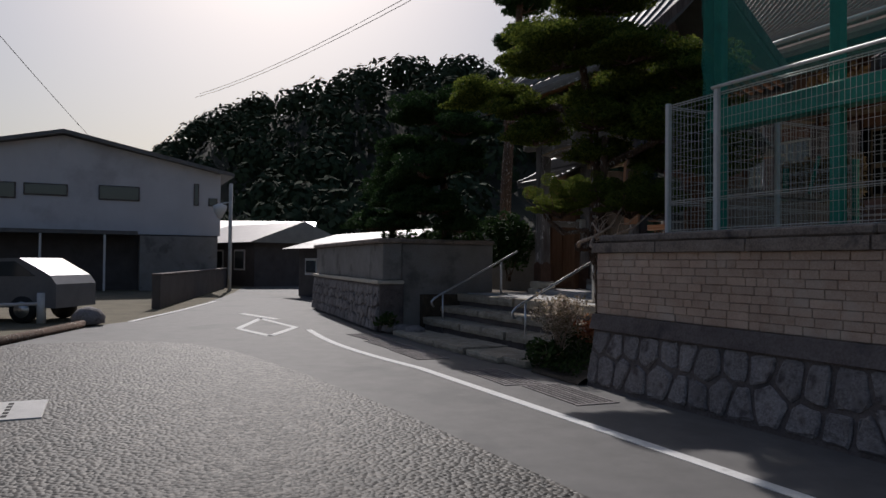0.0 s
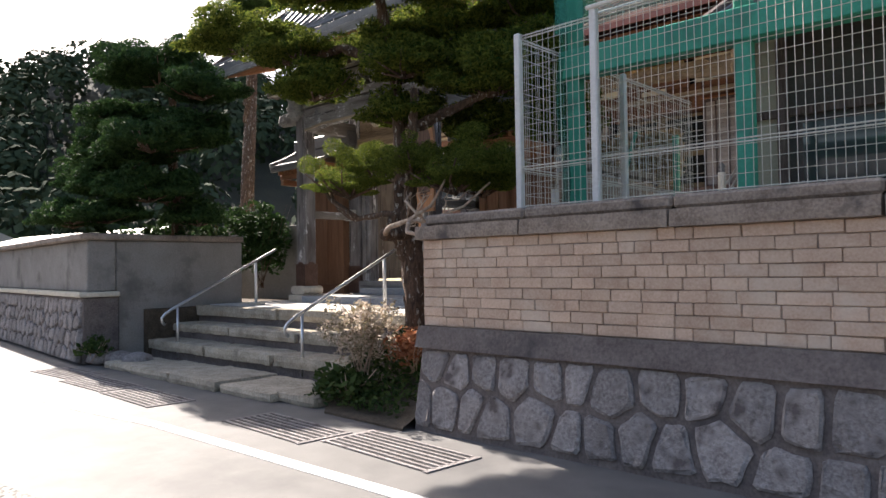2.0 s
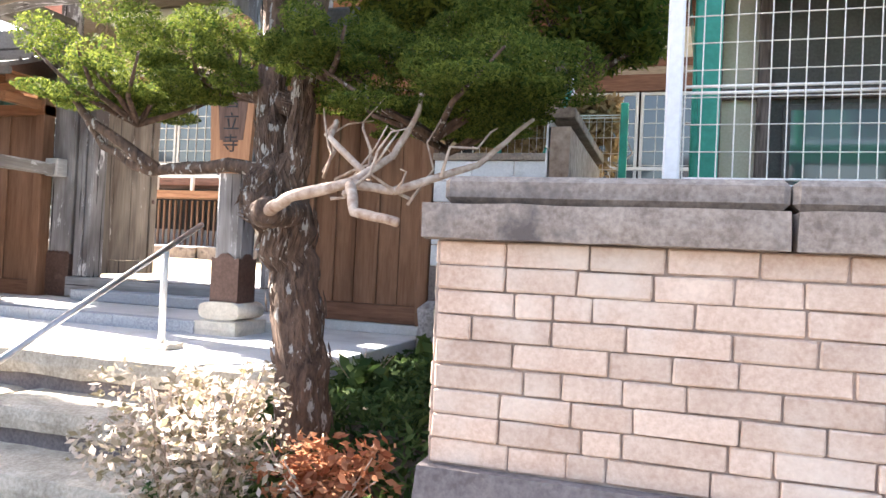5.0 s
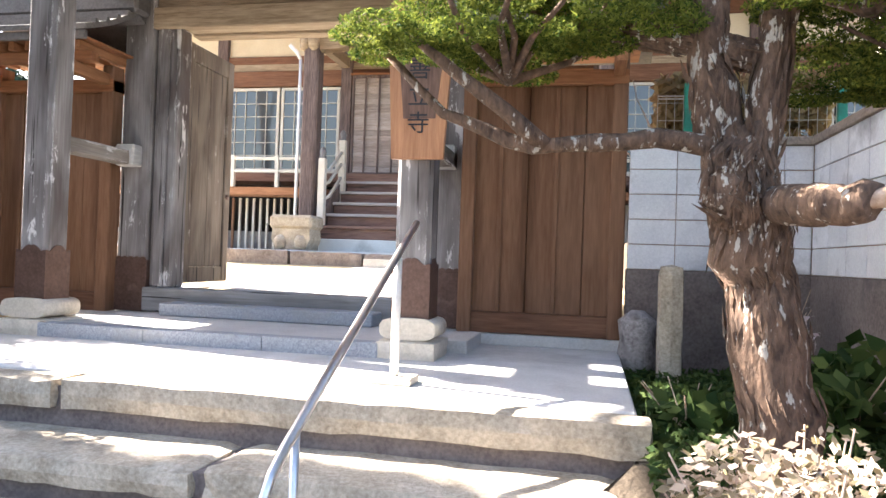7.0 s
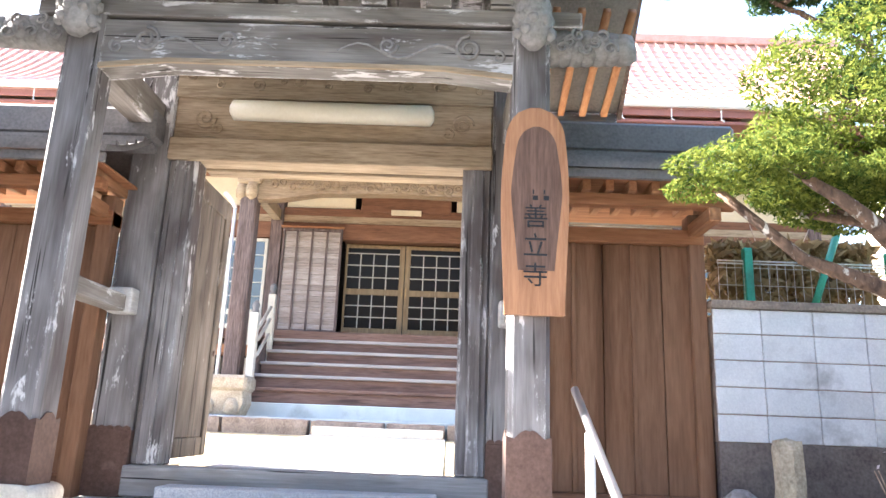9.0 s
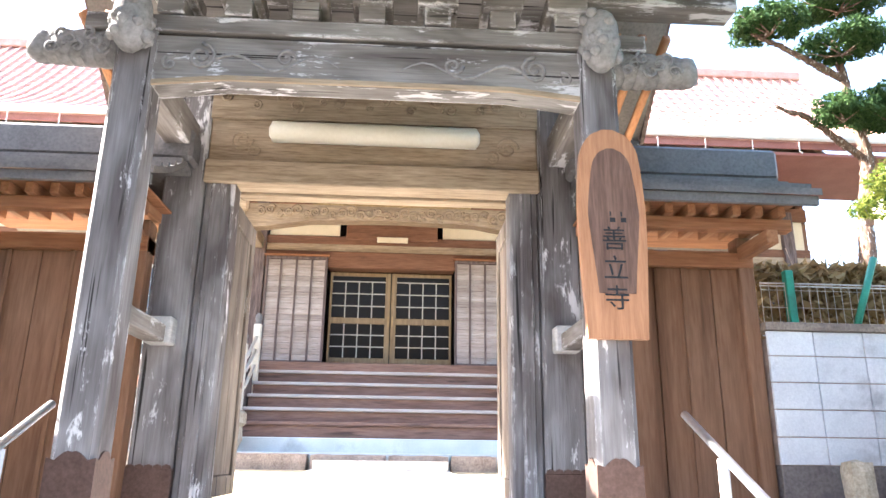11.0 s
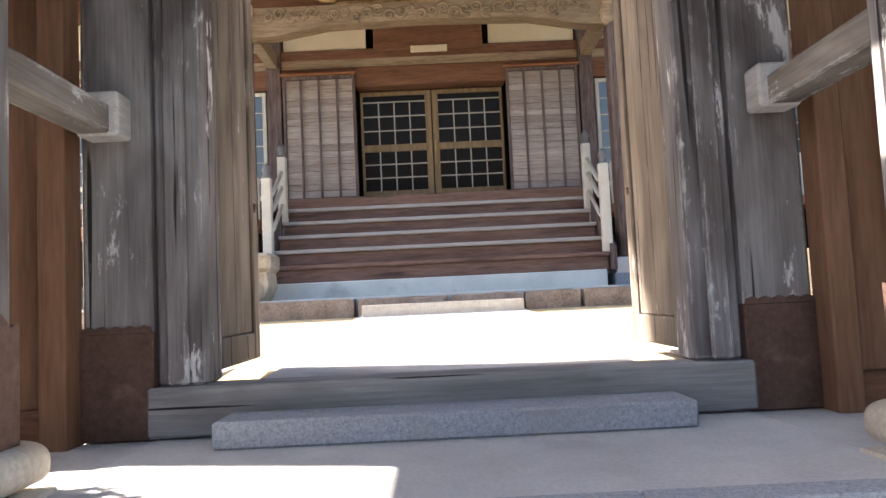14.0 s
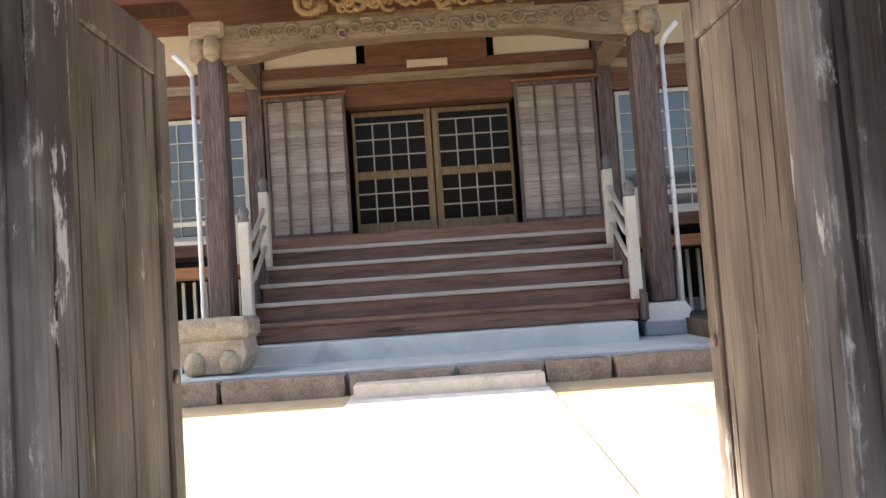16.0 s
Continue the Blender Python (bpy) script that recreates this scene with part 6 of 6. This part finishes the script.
# ---- far side of the lane ----
wh = thing("white_house", (-26, -10.4, 0), "large white gabled two-storey house", "house")
part("wall", Shape().prism([(-18.5, 2.7), (-18.5, 5.5), (-10.4, 7.25), (-3.3, 5.85), (-3.3, 2.7)], -38, -26, "x"), white_house, wh)
part("lower_wall", boxes((-38, -26.1, -18.4, -3.4, 0, 2.7), c=0), dark_panel, wh)
for a, b, z in ((-18.9, -10.4, None), (-10.4, -2.7, None)):
    za, zb = (5.35, 7.3) if a < -15 else (7.3, 5.7)
    s = Shape().add([(-38.5, a, za), (-25.5, a, za), (-25.5, b, zb), (-38.5, b, zb), (-38.5, a, za + 0.18), (-25.5, a, za + 0.18), (-25.5, b, zb + 0.18), (-38.5, b, zb + 0.18)],
                    [(0, 3, 2, 1), (4, 5, 6, 7), (1, 2, 6, 5), (0, 1, 5, 4), (2, 3, 7, 6)])
    part("roof", s, roof_grey, wh)
for a, b, z0, z1 in ((-12.0, -10.2, 4.4, 4.95), (-14.2, -12.3, 4.2, 4.95), (-8.9, -7.1, 4.3, 5.0), (-4.6, -4.35, 4.2, 5.3), (-3.9, -3.45, 4.2, 4.6)):
    w = part("window", boxes((-26.02, -25.94, a, b, z0, z1)), dark_panel, wh)
    part("pane", boxes((-25.94, -25.93, a + 0.06, b - 0.06, z0 + 0.06, z1 - 0.06), c=0), glass, w)
part("awning", boxes((-26, -24.6, -18, -7.2, 2.62, 2.8)), roof_grey, wh)
for y in (-16.5, -13.8, -11.2, -8.6):
    part("awning_post", boxes((-24.75, -24.65, y - 0.05, y + 0.05, 0, 2.62)), white_post, wh)
part("annex", boxes((-26, -24.8, -7.1, -3.6, 0, 2.6)), wall_plaster, wh)

hw = thing("low_house_wall", (-17, -6.5, 0), "dark low garden wall along the lane", "wall", kind="structure")
M, L = rot_wall(-28, -2.6, -11.5, -7.0)
part("wall_body", Shape().box(0, L, 0.0, -0.0 + 0.25, 0, 1.0, 0.01, M @ pose(0, -0.3, 0)), dark_panel, hw)
part("cap", Shape().box(0, L, -0.02, 0.28, 1.002, 1.06, 0.01, M @ pose(0, -0.3, 0)), base_band, hw)


def far_house(name, x, y, w, d, h, rise, rz, label, roof_mat):
    g = thing(name, (x, y, 0), label, "house")
    g.matrix_world = pose(x, y, 0)
    M = pose(x, y, 0, 0, 0, rz)
    part("wall", Shape().box(-w / 2, w / 2, -d / 2, d / 2, 0, h, 0, M), dark_panel, g)
    s = Shape().add([(-w / 2 - .5, -d / 2 - .6, h - .1), (w / 2 + .5, -d / 2 - .6, h - .1), (w / 2 + .5, 0, h + rise), (-w / 2 - .5, 0, h + rise), (-w / 2 - .5, d / 2 + .6, h - .1), (w / 2 + .5, d / 2 + .6, h - .1)],
                    [(0, 1, 2, 3), (3, 2, 5, 4), (0, 3, 4), (1, 5, 2), (0, 4, 5, 1)], m=M)
    part("roof", s, roof_mat, g)
    for i in range(3):
        w_ = part("window", Shape().box(-w / 2 + 0.8 + i * w / 3.2, -w / 2 + 2.0 + i * w / 3.2, -d / 2 - 0.05, -d / 2, 0.9, h - 0.5, 0.01, M), white_post, g)
        part("pane", Shape().box(-w / 2 + 0.9 + i * w / 3.2, -w / 2 + 1.9 + i * w / 3.2, -d / 2 - 0.06, -d / 2 - 0.05, 1.0, h - 0.6, 0, M), glass, w_)
    return g


shiny = material("sunlit_roof_metal", (0.30, 0.30, 0.31), (0.42, 0.42, 0.43), 2, 0.3, 0.05, metal=0.6)
far_house("roadside_house", -34, 0.5, 8, 6, 2.6, 1.2, 20, "dark old house where the lane bends", shiny)
far_house("roadside_house", -46, 2.0, 9, 7, 2.8, 1.8, 70, "distant house with a pale roof", shiny)
far_house("roadside_house", -15, 1.5, 8, 4, 2.1, 0.6, 8, "low house behind the old wall with a grey roof", roof_grey)
far_house("roadside_house", 22, -24, 14, 8, 5, 2.2, 5, "house on the opposite side of the lane", roof_grey)
far_house("roadside_house", 4, -26, 12, 8, 5, 2.0, -4, "house on the opposite side of the lane", roof_grey)
far_house("roadside_house", -10, -26, 12, 8, 5, 2.0, -4, "house on the opposite side of the lane", roof_grey)

# parked car
car = thing("parked_car", (-8.6, -11.0, 0), "silver parked estate car", "car")
prof = [(-2.1, 0.35), (-2.15, 0.7), (-1.9, 0.95), (-1.2, 1.02), (-0.55, 1.45), (1.2, 1.5), (1.95, 1.1), (2.1, 0.9), (2.1, 0.35)]
cs = Shape().prism(prof, -0.8, 0.8, "y")
M = pose(-8.6, -11.0, 0, 0, 0, 60)
cs.v = [tuple(M @ Vector(p)) for p in cs.v]
body = part("body", cs, car_paint, car)
for side in (-1, 1):
    w = Shape().prism([(-1.0, 1.05), (-0.5, 1.38), (1.1, 1.42), (1.6, 1.08)], side * 0.805 - 0.004, side * 0.805 + 0.004, "y")
    w.v = [tuple(M @ Vector(p)) for p in w.v]
    part("window", w, glass, body)
    for x in (-1.35, 1.3):
        t_ = Shape().tube([M @ Vector((x, side * 0.68, 0.31)), M @ Vector((x, side * 0.84, 0.31))], 0.31, 18)
        wh_ = part("wheel", t_, rubber, car)
        part("rim", Shape().tube([M @ Vector((x, side * 0.842, 0.31)), M @ Vector((x, side * 0.85, 0.31))], 0.19, 14), steel, wh_)
pr = thing("parking_rail", (-6.9, -10.6, 0), "low white pipe rail by the parking place", "rail")
part("rail", Shape().tube([(-6.2, -12.4, 0.45), (-7.1, -9.75, 0.45)], 0.04, 8), white_post, pr)
for u in (0.05, 0.5, 0.95):
    part("post", Shape().tube([(-6.2 - 0.9 * u, -12.4 + 2.65 * u, 0), (-6.2 - 0.9 * u, -12.4 + 2.65 * u, 0.7)], 0.1, 10), white_post, pr)
ut = thing("street_lamp", (-24, -3.4, 0), "street lamp on a grey pole where the lane bends", "street lamp")
part("pole", Shape().tube([(-24, -3.1, 0), (-24, -3.1, 5.2)], 0.09, 8), concrete, ut)
part("lamp_head", Shape().lathe(-24, -3.6, [(0.1, 3.5), (0.3, 3.9), (0.34, 4.1), (0.12, 4.2)], 10), white_pipe, ut)
part("arm", Shape().tube([(-24, -3.1, 4.3), (-24, -3.6, 4.2)], 0.03, 6), steel, ut)

# overhead cables
for k, (a, b, sag) in enumerate((((-60, -1.0, 17), (12, 9.0, 14.5), 1.5), ((-60, -0.6, 17.4), (12, 9.5, 15.2), 1.5), ((-50, -8, 9), (18, -25, 22), 1.0))):
    pts = []
    for i in range(25):
        u = i / 24
        p = Vector(a).lerp(Vector(b), u)
        pts.append((p.x, p.y, p.z - sag * 4 * u * (1 - u)))
    cb = thing("overhead_cable", pts[0], "thin dark overhead power cable", "cable", "overhead cables")
    part("wire", Shape().tube(pts, 0.018, 5), rubber, cb)

# wooded hills
def hill_z(x, y):
    def bumpf(cx, cy, h, sx, sy):
        return h * math.exp(-((x - cx) / sx) ** 2 - ((y - cy) / sy) ** 2)
    return bumpf(-125, 50, 34, 55, 34) + bumpf(-100, 100, 18, 60, 40) + bumpf(10, 80, 9, 80, 28) + bumpf(-175, 14, 26, 60, 26) + bumpf(90, 80, 8, 60, 40) - 2.0


hs = Shape()
nx, ny = 80, 44
vs = [(-280 + 460 * i / nx, -30 + 190 * j / ny) for j in range(ny + 1) for i in range(nx + 1)]
hs.add([(x, y, hill_z(x, y)) for x, y in vs], [(j * (nx + 1) + i, j * (nx + 1) + i + 1, (j + 1) * (nx + 1) + i + 1, (j + 1) * (nx + 1) + i) for j in range(ny) for i in range(nx)], True)
solid("hillside", hs, wood_floor, "earth of the wooded hills", "hill")


def canopy(count, size, seed):
    """Far tree crowns covered with tufts that lie along the crown's surface."""
    r = np.random.default_rng(seed)
    c = np.stack([r.uniform(-270, 150, 2600), r.uniform(-20, 150, 2600)], 1)
    z = np.array([hill_z(x, y) for x, y in c])
    c, z = c[z > 0.6], z[z > 0.6]
    w = r.integers(0, len(c), count)
    q = r.normal(size=(count, 3))
    q[:, 2] = q[:, 2] * 0.8 + 0.25
    q /= np.linalg.norm(q, axis=1)[:, None]
    rad = 2.0 + 1.5 * ((w * 7919) % 97) / 97
    p = q * r.uniform(0.9, 1.05, (count, 1)) * rad[:, None] * (1, 1, 1.25)
    p += np.stack([c[w, 0], c[w, 1], z[w] + 2.6], 1)
    n = q + r.normal(size=(count, 3)) * 0.22
    a = np.cross(n, r.normal(size=(count, 3)))
    a /= np.linalg.norm(a, axis=1)[:, None]
    b = np.cross(n, a)
    b /= np.linalg.norm(b, axis=1)[:, None]
    k = (size * r.uniform(0.6, 1.4, count))[:, None]
    sh = Shape()
    sh.v = np.stack([p - a * k, p + b * k * 0.6, p + a * k, p - b * k * 0.6], 1).reshape(-1, 3).tolist()
    sh.f = [(4 * i, 4 * i + 1, 4 * i + 2, 4 * i + 3) for i in range(count)]
    sh.smooth = [False] * count
    return sh


solid("hill_woods", canopy(200000, 0.55, 77), hill_leaf, "dense dark evergreen woods on the hills", "trees", "stuff")


# ---- bricks and stones of the street wall ----
BL, BH, J = 0.25, 0.077, 0.007
LENGTHS = (0.125, 0.19, 0.235, 0.27, 0.31)


def worn_brick(w, seed):
    """One brick with chipped, slightly bowed edges."""
    r_ = random.Random(seed)
    b = Shape().box(-w / 2 + J / 2, w / 2 - J / 2, -0.02, 0.012, -BH / 2 - 0.0005, BH / 2 + 0.0005, 0.005)
    b.v = [(x + r_.uniform(-.0025, .0025), y + r_.uniform(-.002, .002), z + r_.uniform(-.0025, .0025)) for x, y, z in b.v]
    return b


brick_meshes = {w: [worn_brick(w, 100 * n + k).mesh("brick") for k in range(3)] for n, w in enumerate(LENGTHS)}
for family in brick_meshes.values():
    for me in family:
        me.materials.append(brick_mat)
rest = Shape()
inv = Matrix.Translation(-bw.matrix_world.translation)
count = 0
rb_ = random.Random(11)
ROWS = 9
step_z = (1.64 - 0.885) / ROWS


def lay(me, w, m):
    global count
    ob = new("brick", me)
    ob.parent = bw
    ob.matrix_local = inv @ m
    count += 1


def courses(z, start, end, fill):
    """Bricks of mixed lengths from start towards end."""
    x = start
    while x < end - 0.06:
        w = rb_.choice((0.125, 0.19, 0.235, 0.27, 0.27, 0.31))
        fill(x + w / 2, w)
        x += w


for j in range(ROWS):
    z = 0.885 + step_z * (j + 0.5)

    def along(c, w):
        m = pose(c, BY + rb_.uniform(-0.004, 0.004), z + rb_.uniform(-0.0015, 0.0015), rb_.uniform(-.8, .8), rb_.uniform(-.35, .35), rb_.uniform(-.6, .6))
        if c < 9.2:
            lay(rb_.choice(brick_meshes[w]), w, m)
        else:
            rest.box(-w / 2 + J / 2, w / 2 - J / 2, -0.02, 0.012, -BH / 2, BH / 2, 0.005, m)

    def into(c, w):
        lay(rb_.choice(brick_meshes[w]), w, pose(BX0 + rb_.uniform(-0.002, 0.003), c, z, 0, rb_.uniform(-.3, .3), -90))

    courses(z, BX0, BX1 - 0.3, along)
    courses(z, BY + 0.02, -1.0, into)
part("more_bricks", rest, brick_mat, bw)["kind"] = "stuff"


def clip(poly, px, pz, nx_, nz_):
    """The side of a polygon away from the normal of a line."""
    out = []
    for a in range(len(poly)):
        (x0, z0), (x1, z1) = poly[a], poly[(a + 1) % len(poly)]
        d0, d1 = (x0 - px) * nx_ + (z0 - pz) * nz_, (x1 - px) * nx_ + (z1 - pz) * nz_
        if d0 <= 0:
            out.append((x0, z0))
        if d0 * d1 < 0:
            u = d0 / (d0 - d1)
            out.append((x0 + (x1 - x0) * u, z0 + (z1 - z0) * u))
    return out


def rubble_face(parent, M, L, z0, z1, rows, pitch, seed, lean):
    """Irregular stones with rounded rims, fitted to one another on a face along x."""
    r_ = random.Random(seed)
    seeds = []
    for j in range(rows):
        for i in range(int(L / pitch) + 1):
            seeds.append(((i + 0.5 * (j % 2) + r_.uniform(-.3, .3)) * pitch, z0 + (z1 - z0) * (j + 0.5 + r_.uniform(-.22, .22)) / rows))
    for sx_, sz_ in seeds:
        poly = [(max(0, sx_ - pitch), z0), (min(L, sx_ + pitch), z0), (min(L, sx_ + pitch), z1), (max(0, sx_ - pitch), z1)]
        if poly[1][0] - poly[0][0] < 0.1:
            continue
        for ox, oz in seeds:
            if (ox, oz) != (sx_, sz_) and abs(ox - sx_) < 2.5 * pitch:
                poly = clip(poly, (ox + sx_) / 2, (oz + sz_) / 2, ox - sx_, oz - sz_)
        if len(poly) < 3:
            continue
        n0 = len(poly)
        cx, cz = sum(p[0] for p in poly) / n0, sum(p[1] for p in poly) / n0
        ring = []
        for a in range(n0):
            (ax, az), (bx, bz) = poly[a], poly[(a + 1) % n0]
            if math.hypot(bx - ax, bz - az) < 0.03:
                continue
            for u in (0.12, 0.5, 0.88):
                k = 0.88 + r_.uniform(-0.07, 0.04)
                ring.append((cx + (ax + (bx - ax) * u - cx) * k, cz + (az + (bz - az) * u - cz) * k))
        n = len(ring)
        d = r_.uniform(0.012, 0.03)
        vs = [(x, 0.05 - lean * (z1 - z), z) for x, z in ring] + [(cx + (x - cx) * 0.98, -d * 0.5 - lean * (z1 - z), cz + (z - cz) * 0.98) for x, z in ring]
        vs += [(cx + (x - cx) * 0.84, -d - lean * (z1 - z) + r_.uniform(-.012, .012), cz + (z - cz) * 0.84) for x, z in ring]
        fs = [(a, (a + 1) % n, n + (a + 1) % n, n + a) for a in range(n)] + [(n + a, n + (a + 1) % n, 2 * n + (a + 1) % n, 2 * n + a) for a in range(n)] + [tuple(range(2 * n, 3 * n))]
        part("stone", Shape().add(vs, fs, m=M), rubble, parent)


rubble_face(bw, pose(BX0 + 0.02, BY - 0.075, 0), BX1 - BX0 - 0.05, 0.02, 0.7, 2, 0.30, 5, 0.16)
M2, L2 = rot_wall(-10.4, -2.55, -2.5, -3.3)
rubble_face(lw, M2 @ pose(0, -0.04, 0), L2, 0.02, 1.0, 4, 0.30, 6, 0.08)
